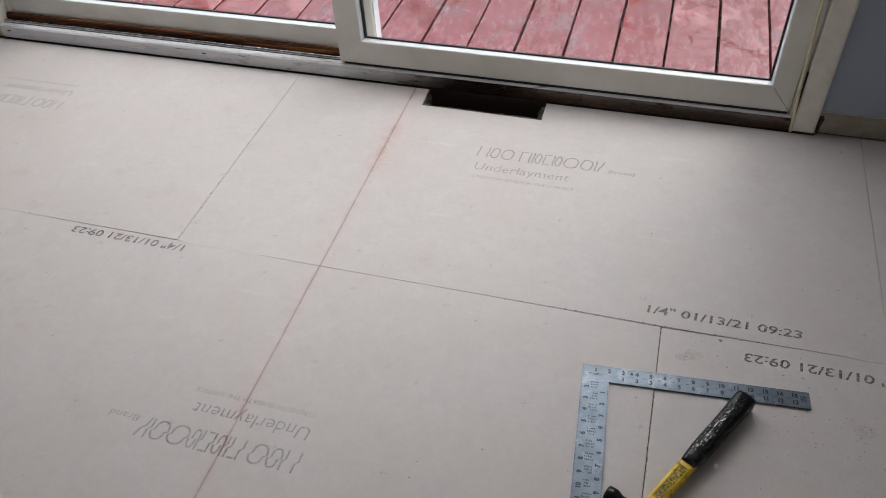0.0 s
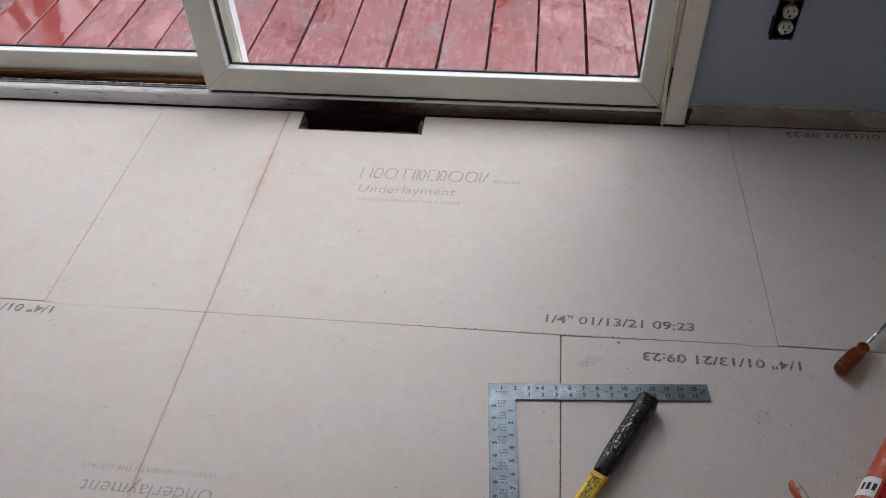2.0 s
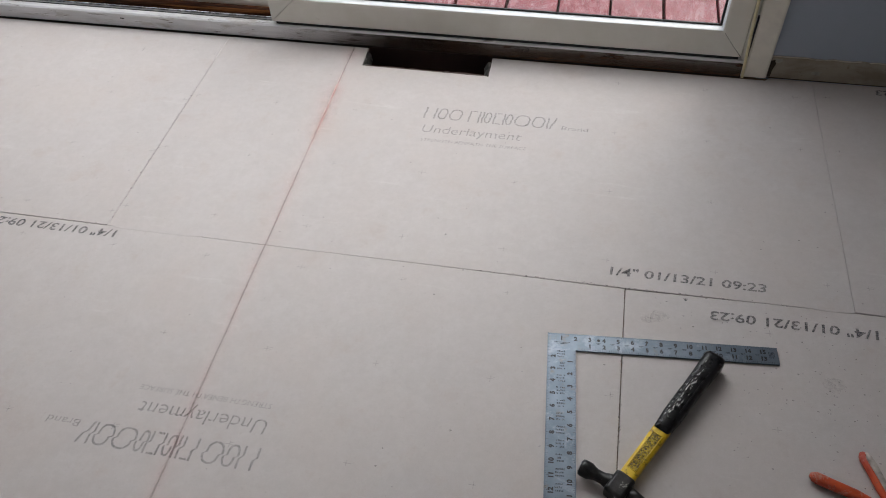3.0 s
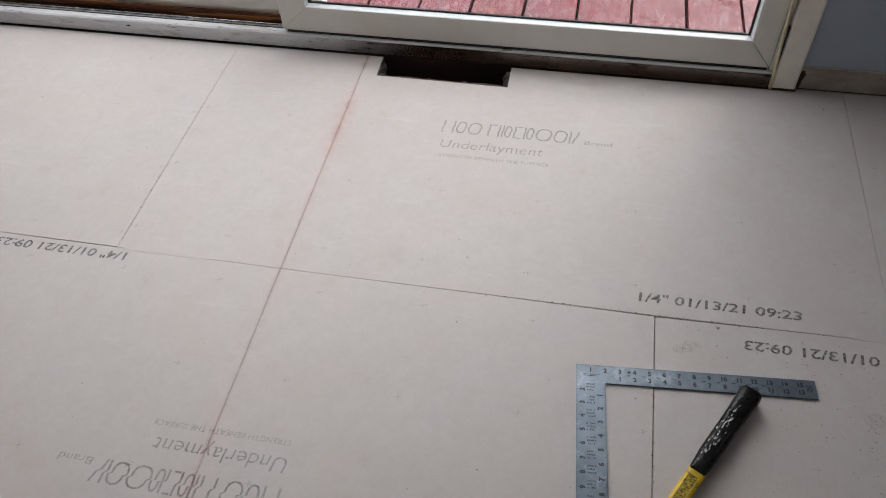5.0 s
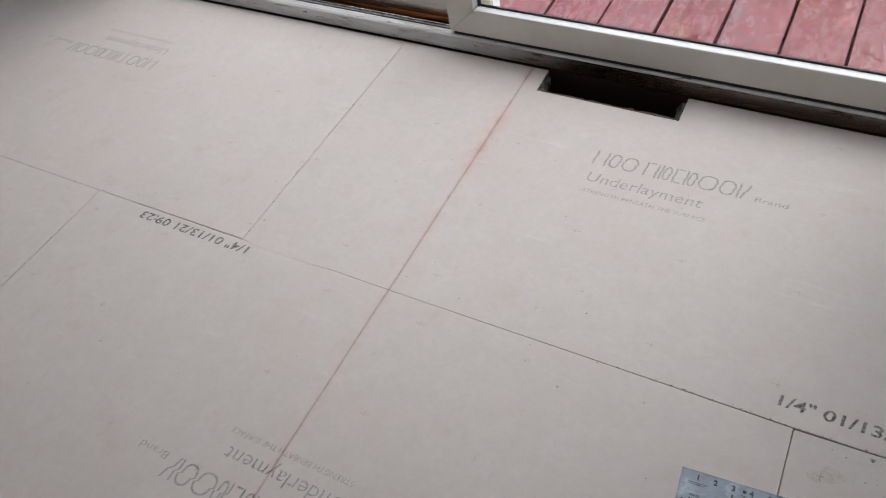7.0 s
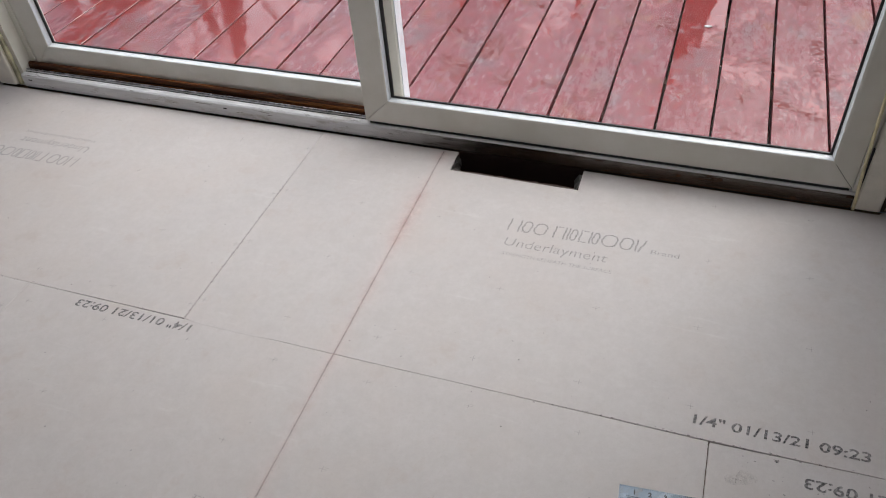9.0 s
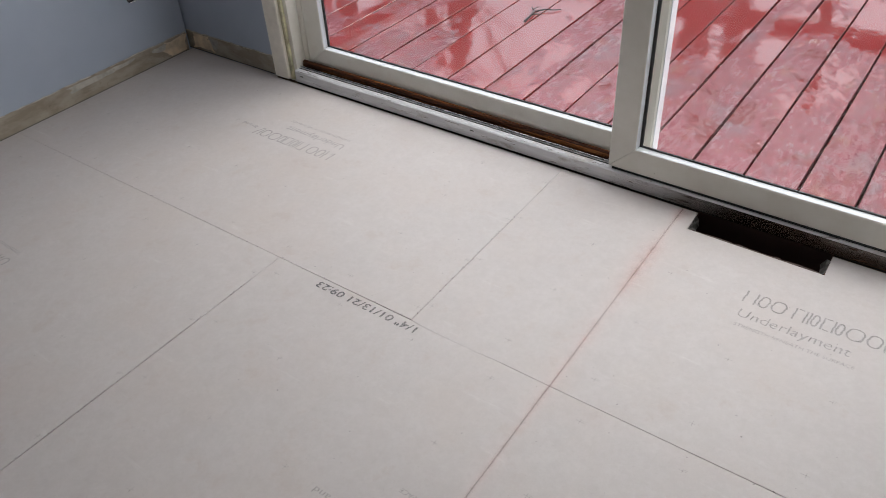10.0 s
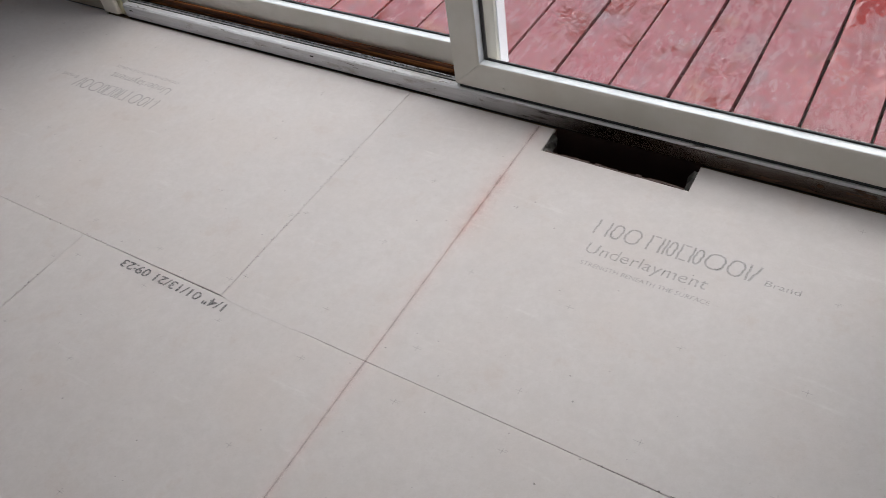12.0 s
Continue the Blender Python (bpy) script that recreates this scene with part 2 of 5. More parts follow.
def sill_metal():
    k = Mat("worn_aluminium_sill")
    g = k.noise(30, 5, 0.6, (0.25, 3, 3))
    d = k.noise(7, 6, 0.7, (1.0, 2.5, 4.0), False, 0.5)
    c = k.mix(k.ramp(g, 0.3, 0.7), (0.62, 0.62, 0.63), (0.80, 0.80, 0.81))
    c = k.mix(k.ramp(d, 0.57, 0.66, 0, 0.5), c, (0.33, 0.285, 0.22))
    w = k.noise(22, 6, 0.7, (0.45, 2.0, 3.5), False, 0.6)
    c = k.mix(k.ramp(w, 0.60, 0.65, 0, 0.75), c, (0.13, 0.10, 0.075))
    k.set(color=c, metal=0.08, rough=0.34).bump(d, 0.25, 0.0008)
    return k.m


def vinyl():
    k = Mat("aged_white_vinyl")
    s = k.noise(9, 5, 0.6)
    f = k.noise(140, 3)
    c = k.mix(k.ramp(s, 0.35, 0.7), (0.75, 0.725, 0.65), (0.83, 0.81, 0.75))
    c = k.mix(k.ramp(k.noise(30, 6, 0.75), 0.68, 0.76, 0, 0.4), c, (0.38, 0.34, 0.26))
    k.set(color=c, rough=0.45, spec=0.35).bump(f, 0.05, 0.0003)
    return k.m


def wall_paint():
    k = Mat("blue_grey_wall_paint")
    r = k.noise(170, 3, 0.5)
    s = k.noise(2.2, 4, 0.6)
    k.set(color=k.mix(k.ramp(s, 0.35, 0.65), (0.345, 0.392, 0.475), (0.385, 0.432, 0.515)), rough=0.5).bump(r, 0.25, 0.0007)
    return k.m


def bare_base():
    k = Mat("bare_drywall_strip")
    s = k.noise(7, 5, 0.65, (1, 1, 2.5), False, 0.4)
    f = k.noise(60, 5, 0.6)
    c = k.mix(k.ramp(s, 0.42, 0.58), (0.275, 0.232, 0.176), (0.375, 0.330, 0.262))
    c = k.mix(k.ramp(f, 0.62, 0.72, 0, 0.5), c, (0.15, 0.105, 0.07))
    k.set(color=c, rough=0.75).bump(f, 0.4, 0.001)
    return k.m


def plaster():
    return simple("joint_compound", (0.47, 0.44, 0.385), 0.8, 0, 45, 0.22, 0.5)


def glass_pane():
    k = Mat("window_glass")
    k.set(color=(0.985, 0.99, 0.985), rough=0.0, trans=1.0, ior=1.45)
    return k.m


def steel_square():
    k = Mat("etched_steel")
    f = k.noise(90, 5, 0.6, (0.3, 2, 1))
    s = k.noise(14, 5, 0.65)
    c = k.mix(k.ramp(s, 0.35, 0.65), (0.100, 0.132, 0.168), (0.155, 0.188, 0.228))
    c = k.mix(k.ramp(k.noise(45, 6, 0.7), 0.58, 0.68, 0, 0.6), c, (0.15, 0.125, 0.10))
    c = k.mix(k.ramp(k.noise(20, 7, 0.75, None, False, 0.5), 0.54, 0.64, 0, 0.45), c, (0.30, 0.33, 0.37))
    k.set(color=c, metal=0.55, rough=k.ramp(f, 0.3, 0.7, 0.36, 0.5)).bump(f, 0.08, 0.0003)
    return k.m


def chalk(name, dusty):
    """Snapped chalk: a broken core line, or the dust blown off beside it. The strip runs along y, its middle at x = 0."""
    k = Mat(name)
    sep = k.n.new("ShaderNodeSeparateXYZ")
    k.l.new(k.co, sep.inputs[0])
    wob = k.math("MULTIPLY", k.math("SUBTRACT", k.noise(6, 3, 0.5, (0, 1, 0)), 0.5), 0.003)
    ax = k.math("ABSOLUTE", k.math("ADD", sep.outputs[0], wob))
    if not dusty:
        brk = k.noise(30, 5, 0.7, (0.2, 1, 1))
        k.set(color=(0.54, 0.13, 0.10), rough=0.9, alpha=k.math("MULTIPLY", k.ramp(ax, 0.0003, 0.0026, 1, 0), k.ramp(brk, 0.32, 0.66, 0.08, 0.42)))
        return k.m
    gr = k.noise(240, 4, 0.7)
    dust = k.math("MULTIPLY", k.ramp(ax, 0.0, 0.008, 0.14, 0), k.ramp(gr, 0.35, 0.65))
    near = k.ramp(sep.outputs[1], 0.0, 0.35, 0.3, 1.0)
    puff_y = k.ramp(k.math("ABSOLUTE", k.math("SUBTRACT", sep.outputs[1], 0.45)), 0.0, 0.15, 1, 0)
    cloud_ = k.ramp(k.noise(26, 5, 0.7), 0.38, 0.62)
    puff = k.math("MULTIPLY", k.math("MULTIPLY", puff_y, k.ramp(ax, 0.0, 0.034, 0.24, 0)), cloud_)
    wisp = k.math("MULTIPLY", k.math("MULTIPLY", near, k.ramp(ax, 0.0, 0.020, 0.13, 0)), k.ramp(k.noise(9, 4, 0.6, (0.3, 1, 1)), 0.45, 0.60))
    k.set(color=(0.60, 0.20, 0.14), rough=0.9, alpha=k.math("MINIMUM", k.math("ADD", k.math("ADD", wisp, dust), puff), 0.8))
    return k.m


def ink(name, strength, color=(0.10, 0.10, 0.11)):
    """Ink-jet print, broken into fine speckles."""
    k = Mat(name)
    s = k.noise(260, 4, 0.7)
    t = k.noise(30, 3, 0.6)
    k.set(color=color, rough=0.7, alpha=k.math("MULTIPLY", k.ramp(s, 0.32, 0.62, 0.25, 1.0), k.ramp(t, 0.3, 0.7, strength * 0.7, strength)))
    return k.m


M_DECK_PUDDLED = wet_deck("red_deck_paint_under_puddles", -0.06, 0.055, 0.6)
M_PAPER, M_DECK, M_WOOD, M_SILL, M_VINYL, M_WALL = board_paper(), wet_deck("red_deck_paint_wet", -0.11, 0.035, 1.2), wood_strip(), sill_metal(), vinyl(), wall_paint()
M_BASE, M_PLASTER, M_GLASS, M_SQUARE, M_CHALK, M_CHALK_DUST = bare_base(), plaster(), glass_pane(), steel_square(), chalk("red_chalk", False), chalk("red_chalk_dust", True)
M_INK, M_INK_DARK, M_MARK = ink("grey_print", 0.58, (0.14, 0.15, 0.17)), ink("dark_print", 0.95, (0.065, 0.07, 0.085)), ink("fastener_print", 0.30)
M_PLY = simple("raw_plywood_edge", (0.16, 0.10, 0.06), 0.85)
M_BLACK = simple("plain_black", (0.012, 0.012, 0.013), 0.55, 0, 80, 0.2, 0.1)
M_GASKET = simple("black_gasket", (0.016, 0.017, 0.018), 0.45)
M_DUCT = simple("sooty_duct_metal", (0.075, 0.042, 0.036), 0.6, 0.2)
M_FLAP = simple("crumpled_metal_flap", (0.20, 0.19, 0.175), 0.5, 0.3, 70, 0.45, 0.8)
# lighter, cooler copy of the vinyl: sky light on the beads painted as colour
M_SKYLIT_VINYL = simple("skylit_white_vinyl", (0.84, 0.87, 0.90), 0.18, 0, 60, 0.03, 0.03)
M_CEIL = simple("white_matt_paint", (0.79, 0.785, 0.76), 0.8, 0, 60, 0.03)
M_SIDING = simple("pale_siding", (0.55, 0.55, 0.52), 0.6)
M_YELLOW_STRIP = simple("yellowed_vinyl_strip", (0.80, 0.72, 0.46), 0.4)
M_CAULK = simple("stained_caulk", (0.62, 0.58, 0.38), 0.55, 0, 38, 0.30, 0.5, 14)
M_TAN = simple("tan_joint_compound", (0.74, 0.60, 0.43), 0.85, 0, 40, 0.18, 0.5)
M_TORN = simple("torn_paper_edge", (0.58, 0.53, 0.45), 0.85, 0, 60, 0.15, 0.4)
M_DIRTLINE = simple("dirty_floor_joint", (0.055, 0.038, 0.027), 0.9)
M_CASING = simple("cream_casing_paint", (0.88, 0.83, 0.73), 0.4, 0, 40, 0.06, 0.06)
def worn_yellow():
    """Yellow fibreglass, scuffed to brown and black along its length."""
    k = Mat("worn_yellow_fibreglass")
    f = k.noise(70, 6, 0.7)
    w = k.noise(55, 7, 0.75, None, False, 0.6)
    c = k.mix(k.ramp(k.noise(20, 4), 0.35, 0.65), (0.60, 0.38, 0.012), (0.74, 0.52, 0.02))
    c = k.mix(k.ramp(w, 0.56, 0.62, 0, 0.85), c, (0.13, 0.085, 0.02))
    c = k.mix(k.ramp(k.noise(140, 5, 0.7), 0.62, 0.68, 0, 0.9), c, (0.03, 0.024, 0.012))
    k.set(color=c, rough=k.ramp(f, 0.3, 0.7, 0.32, 0.5)).bump(w, 0.3, 0.0008)
    return k.m


M_YELLOW_SHAFT = worn_yellow()


def forged_steel():
    k = Mat("dark_forged_steel")
    f = k.noise(70, 6, 0.7)
    w = k.noise(38, 6, 0.75, None, False, 0.5)
    c = k.mix(k.ramp(f, 0.35, 0.65), (0.010, 0.010, 0.011), (0.034, 0.033, 0.033))
    worn = k.ramp(w, 0.60, 0.65)
    c = k.mix(k.math("MULTIPLY", worn, 0.75), c, (0.36, 0.35, 0.34))
    k.set(color=c, metal=0.6, rough=k.ramp(f, 0.3, 0.7, 0.28, 0.5)).bump(f, 0.35, 0.0008)
    return k.m


M_HEAD = forged_steel()
M_AMBER = Mat("amber_acetate").set(color=(0.34, 0.085, 0.018), rough=0.12, trans=0.85, ior=1.48).m
M_GRIP = simple("glossy_black_grip", (0.005, 0.005, 0.006), 0.30, 0, 90, 0.2, 0.22)
M_GRIP.node_tree.nodes["Principled BSDF"].inputs["Specular IOR Level"].default_value = 0.26
M_SHAFT = simple("chrome_shaft", (0.45, 0.45, 0.47), 0.25, 1.0)
def orange():
    k = Mat("scuffed_orange_plastic")
    f = k.noise(90, 6, 0.7)
    c = k.mix(k.ramp(k.noise(25, 5), 0.35, 0.65), (0.36, 0.034, 0.012), (0.52, 0.075, 0.022))
    c = k.mix(k.ramp(k.noise(32, 8, 0.75, None, False, 0.4), 0.52, 0.60, 0, 0.6), c, (0.46, 0.30, 0.24))
    c = k.mix(k.ramp(k.noise(130, 5, 0.7), 0.60, 0.68, 0, 0.7), c, (0.12, 0.07, 0.05))
    k.set(color=c, rough=0.42).bump(f, 0.4, 0.0008)
    return k.m


M_ORANGE = orange()
M_RED = simple("red_label_film", (0.42, 0.012, 0.018), 0.32)
M_WHITE_LABEL = simple("white_label", (0.70, 0.70, 0.68), 0.45)
M_DIRTY = simple("dirty_grey_plastic", (0.42, 0.38, 0.34), 0.7, 0, 60, 0.4, 0.4)
M_IVORY = simple("ivory_plastic", (0.66, 0.61, 0.53), 0.35)
M_INKLINE = simple("black_etching", (0.018, 0.018, 0.02), 0.6)
M_TABLE = ink("worn_etching", 1.0, (0.022, 0.026, 0.034))
M_BARK = simple("wet_bark", (0.05, 0.042, 0.036), 0.8, 0, 30, 0.3, 0.5)
M_TWIG = simple("soaked_twig", (0.022, 0.016, 0.013), 0.6, 0, 90, 0.3, 0.4)
M_GRASS = simple("wet_lawn", (0.055, 0.075, 0.03), 0.85, 0, 12, 0.35, 0.5, 1.5)
M_PAINT_FLECK = simple("white_paint_flecks", (0.52, 0.52, 0.50), 0.5)

# ---- room shell ----
LEFT, RIGHT, BACK, TOP = -2.728, 2.3, -3.6, 2.44
DOOR_L, DOOR_R, DOOR_TOP = -2.187, 0.261, 2.06

subfloor = tagged(part("floor", boxes((LEFT - 0.1, -0.699, BACK, 0.86, -0.03, -0.0066), (-0.365, RIGHT + 0.1, BACK, 0.86, -0.03, -0.0066), (-0.699, -0.365, BACK, 0.645, -0.03, -0.0066), (-0.699, -0.365, 0.736, 0.86, -0.03, -0.0066)), M_PLY), "plywood subfloor under pale fibre underlayment panels", "floor", kind="structure")

wall_n = root("wall_north", "blue-grey painted drywall around the patio door", "wall", kind="structure", m=WALL)
part("wall", boxes((LEFT - 0.15, DOOR_L - 0.035, 0.010, 0.15, -0.03, TOP), bevel=0), M_WALL, wall_n)
OX0, OX1, OZ0, OZ1 = 0.466, 0.519, 0.253, 0.352
part("wall", boxes((DOOR_R + 0.035, OX0, 0.010, 0.15, -0.03, TOP), (OX1, RIGHT + 0.15, 0.010, 0.15, -0.03, TOP), (OX0, OX1, 0.010, 0.15, -0.03, OZ0), (OX0, OX1, 0.010, 0.15, OZ1, TOP), (OX0, OX1, 0.075, 0.15, OZ0, OZ1)), M_WALL, wall_n)
part("wall", boxes((DOOR_L - 0.035, DOOR_R + 0.035, 0.010, 0.15, DOOR_TOP + 0.035, TOP)), M_WALL, wall_n)

LEFTWALL = Matrix.Translation((LEFT, 0.745, 0)) @ Matrix.Rotation(radians(0.6), 4, "Z")
wall_w = root("wall_west", "blue-grey painted drywall beside the patio door", "wall", kind="structure", m=LEFTWALL)
part("wall", boxes((-0.12, 0.0, -4.5, -0.204, -0.03, TOP), (-0.12, 0.0, -0.151, 0.0, -0.03, TOP), (-0.12, 0.0, -0.204, -0.151, -0.03, 0.253), (-0.12, 0.0, -0.204, -0.151, 0.352, TOP), (-0.12, -0.065, -0.204, -0.151, 0.253, 0.352)), M_WALL, wall_w)
# unseen closing walls; their white is chosen to bounce more light onto the casing
tagged(part("wall_east", boxes((RIGHT, RIGHT + 0.12, BACK, 0.70, -0.03, TOP)), M_CEIL), "unseen wall, made white to bounce light into the room", "wall", kind="structure")
tagged(part("wall_south", boxes((LEFT - 0.4, RIGHT + 0.12, BACK - 0.12, BACK, -0.03, TOP)), M_CEIL), "unseen wall, made white to bounce light into the room", "wall", kind="structure")
tagged(part("ceiling", boxes((LEFT - 0.4, RIGHT + 0.15, BACK - 0.1, 0.88, TOP, TOP + 0.1)), M_CEIL), "white painted ceiling", "ceiling", kind="structure")


def base_strip(name, x0, x1, height, m, seed):
    """The unpainted band where a baseboard came off, with a ragged paint edge above it."""
    rng = random.Random(seed)
    bm = bmesh.new()
    n = max(8, int((x1 - x0) / 0.02))
    tops = [height + rng.uniform(-0.0018, 0.0018) for _ in range(n + 1)]
    lo = [bm.verts.new((x0 + (x1 - x0) * i / n, 0.0075, 0.001)) for i in range(n + 1)]
    hi = [bm.verts.new((x0 + (x1 - x0) * i / n, 0.0075, tops[i])) for i in range(n + 1)]
    bk = [bm.verts.new((x0 + (x1 - x0) * i / n, 0.0105, tops[i] + 0.001)) for i in range(n + 1)]
    for i in range(n):
        bm.faces.new((lo[i], lo[i + 1], hi[i + 1], hi[i]))
        bm.faces.new((hi[i], hi[i + 1], bk[i + 1], bk[i]))
    strip = tagged(part(name, bm, M_BASE), "bare unpainted drywall strip where a baseboard was removed", "baseboard strip", kind="structure")
    strip.matrix_basis = m
    bm = bmesh.new()
    for i in range(n):
        if rng.random() < 0.85:
            a, b = x0 + (x1 - x0) * i / n, x0 + (x1 - x0) * (i + 1) / n
            h0, h1 = rng.uniform(0.0004, 0.0020), rng.uniform(0.0004, 0.0020)
            vs = [bm.verts.new(c) for c in ((a, 0.0065, tops[i] - 0.001), (b, 0.0065, tops[i + 1] - 0.001), (b, 0.0085, tops[i + 1] + h1), (a, 0.0085, tops[i] + h0))]
            bm.faces.new(vs)
    part("dirt_line", boxes((x0, x1, 0.0058, 0.0073, 0.0002, 0.0016)), M_DIRTLINE, strip, "dark dirty joint at the floor")
    part("paint_edge", bm, M_TORN, strip, "pale torn paint edge")
    return strip


def patch(parent, x, z, w, h, seed, y=0.0062, floor_z=0.002, material=None, square=0.45):
    """A ragged smear of joint compound on the strip."""
    rng = random.Random(seed)
    bm = bmesh.new()
    n = 30
    rim = []
    for i in range(n):
        a = 2 * math.pi * i / n
        k = 0.93 + 0.16 * math.sin(3 * a + seed) + 0.08 * math.sin(7 * a + 2 * seed) + rng.uniform(-0.07, 0.07)
        cx, cz = math.cos(a), math.sin(a)
        sx = abs(cx) ** square * (1 if cx > 0 else -1)
        sz = abs(cz) ** square * (1 if cz > 0 else -1)
        rim.append(bm.verts.new((x + sx * w / 2 * k, y + 0.0012, max(floor_z, z + sz * h / 2 * k))))
    mid = bm.verts.new((x, y - 0.0012, z))
    for i in range(n):
        bm.faces.new((rim[i], rim[(i + 1) % n], mid))
    return part("plaster_patch", bm, material or M_PLASTER, parent, "dried joint compound smear", True)


strip_r = base_strip("baseboard_strip", DOOR_R + 0.058, RIGHT - 0.02, 0.062, WALL, 3)
patch(strip_r, 0.43, 0.024, 0.022, 0.011, 5, 0.0035)
patch(strip_r, 0.318, 0.030, 0.026, 0.050, 25, material=M_DIRTLINE, square=0.35)
patch(strip_r, 0.80, 0.04, 0.16, 0.05, 6)
patch(strip_r, 0.335, 0.05, 0.02, 0.012, 7)
strip_l = base_strip("baseboard_strip", LEFT - 0.02, DOOR_L - 0.071, 0.070, WALL, 8)
patch(strip_l, -2.655, 0.036, 0.115, 0.060, 9, material=M_TAN, square=0.3)
patch(strip_l, -2.588, 0.045, 0.045, 0.040, 19)
WESTSTRIP = LEFTWALL @ Matrix.Rotation(radians(90), 4, "Z") @ Matrix.Translation((0, -0.0105, 0))
strip_w = base_strip("baseboard_strip", -3.2, -0.008, 0.070, WESTSTRIP, 11)
patch(strip_w, -0.062, 0.037, 0.110, 0.060, 12, material=M_TAN, square=0.3)
for px, pz, pw, ph, sd in ((-0.13, 0.050, 0.07, 0.022, 18), (-0.30, 0.056, 0.10, 0.014, 13), (-0.44, 0.052, 0.19, 0.022, 14), (-0.86, 0.03, 0.09, 0.05, 16), (-1.2, 0.03, 0.2, 0.05, 17)):
    patch(strip_w, px, pz, pw, ph, sd)


# ---- receptacle with no cover plate ----
def receptacle(m):
    r = root("wall_outlet", "ivory duplex wall outlet without cover plate in dark box", "outlet", m=m)
    part("outlet_box", boxes((-0.029, 0.024, 0.058, 0.062, -0.049, 0.050), (-0.029, -0.0265, 0.004, 0.058, -0.049, 0.050), (0.0215, 0.024, 0.004, 0.058, -0.049, 0.050), (-0.0265, 0.0215, 0.004, 0.058, -0.049, -0.0465), (-0.0265, 0.0215, 0.004, 0.058, 0.0475, 0.050)), M_BLACK, r, "black electrical box")
    part("yoke", boxes((-0.004, 0.006, 0.0130, 0.0145, -0.055, 0.056), bevel=0.0006), M_SHAFT, r, "zinc mounting strap")
    body = part("body", boxes((-0.012, 0.014, 0.012, 0.040, -0.034, 0.036), bevel=0.002), M_GASKET, r)
    for dz in (-0.0185, 0.0205):
        bm = bmesh.new()
        pts = []
        for i in range(28):
            a = 2 * math.pi * i / 28
            pts.append((0.001 + 0.0160 * math.cos(a), dz + max(-0.0138, min(0.0138, 0.0160 * math.sin(a)))))
        prism(bm, pts, "y", -0.0015, 0.0115)
        face = part("socket_face", bm, M_IVORY, r)
        part("slots", boxes((-0.0072, -0.0047, -0.0021, -0.0013, dz - 0.001, dz + 0.008), (0.0060, 0.0082, -0.0021, -0.0013, dz + 0.000, dz + 0.008), (-0.0018, 0.0036, -0.0021, -0.0013, dz - 0.0108, dz - 0.0055)), M_BLACK, face)
    part("screw", moved(prism(bmesh.new(), [(0.003 * math.cos(i), 0.003 * math.sin(i)) for i in [2 * math.pi * j / 12 for j in range(12)]], "y", 0.0035, 0.0062), Matrix.Translation((0.001, 0, 0.001))), M_SHAFT, r)
    for sx, sz, w, h, sd in ((-0.016, -0.051, 0.024, 0.007, 21), (0.012, -0.051, 0.022, 0.006, 22), (0.0, 0.052, 0.044, 0.007, 23), (0.0245, 0.01, 0.004, 0.05, 24), (-0.030, -0.014, 0.007, 0.05, 26)):
        patch(r, sx, sz, w, h, sd, 0.0085, -1.0, M_BLACK).name = "torn_hole_edge"
    for sx, sz, w, h, sd in ((-0.016, -0.0545, 0.011, 0.004, 27), (-0.002, -0.0550, 0.010, 0.004, 28), (0.012, -0.0540, 0.009, 0.004, 29), (0.004, 0.0555, 0.020, 0.004, 30)):
        patch(r, sx, sz, w, h, sd, 0.0058, -1.0, M_WHITE_LABEL).name = "torn_paper"
    return r


receptacle(WALL @ Matrix.Translation((0.495, 0.0, 0.3025)))
receptacle(WESTSTRIP @ Matrix.Translation((-0.175, 0.0, 0.3025)))

# ---- patio door ----
door = root("patio_door", "white vinyl sliding patio door, closed, with worn aluminium sill", "patio door", m=WALL)
door["kind"] = "structure"

# sill: a nosing, a channel and the outer step
sill = part("sill", prism(bmesh.new(), [(0.0, 0.003), (0.0, 0.040), (0.004, 0.044), (0.026, 0.044), (0.028, 0.046), (0.031, 0.046), (0.032, 0.018), (0.060, 0.018), (0.062, 0.046), (0.135, 0.040), (0.150, 0.030), (0.150, -0.03), (0.012, -0.03), (0.012, 0.003)], "x", DOOR_L + 0.028, DOOR_R - 0.004), M_SILL, door, "scuffed silver aluminium sill")
part("track_rail", boxes((DOOR_L + 0.03, DOOR_R - 0.006, 0.0275, 0.0312, 0.0462, 0.0510), bevel=0.0008), M_SHAFT, sill, "bright aluminium track lip")
for wx, ww in ((-2.135, 0.014), (-1.42, 0.012)):
    part("weep_slot", boxes((wx, wx + ww, -0.0010, -0.0002, 0.0265, 0.0295)), M_BLACK, sill, "small dark weep slot")
# a flat dark strip marks the groove line
part("nosing_groove", boxes((DOOR_L + 0.03, DOOR_R - 0.006, 0.0200, 0.0245, 0.0441, 0.0446)), M_GASKET, sill, "dark groove line along the sill")
# black filler draws the shaded gap between track lip and wood
part("channel_gap_shade", boxes((DOOR_L + 0.03, -0.93, 0.0324, 0.0405, 0.018, 0.0440)), M_BLACK, sill, "black strip for the dark gap in the track channel")
# black strip painting the shadow between the floor and the sill
part("channel_shadow_gap", boxes((DOOR_L + 0.028, DOOR_R - 0.004, 0.004, 0.0118, -0.006, 0.0029)), M_BLACK, sill, "black strip for the shadow in the gap under the sill")

bm = bmesh.new()
prof = [(0.041, 0.020), (0.041, 0.052), (0.043, 0.060), (0.047, 0.064), (0.054, 0.064), (0.058, 0.060), (0.058, 0.020)]
prism(bm, prof, "x", DOOR_L + 0.030, -0.93)
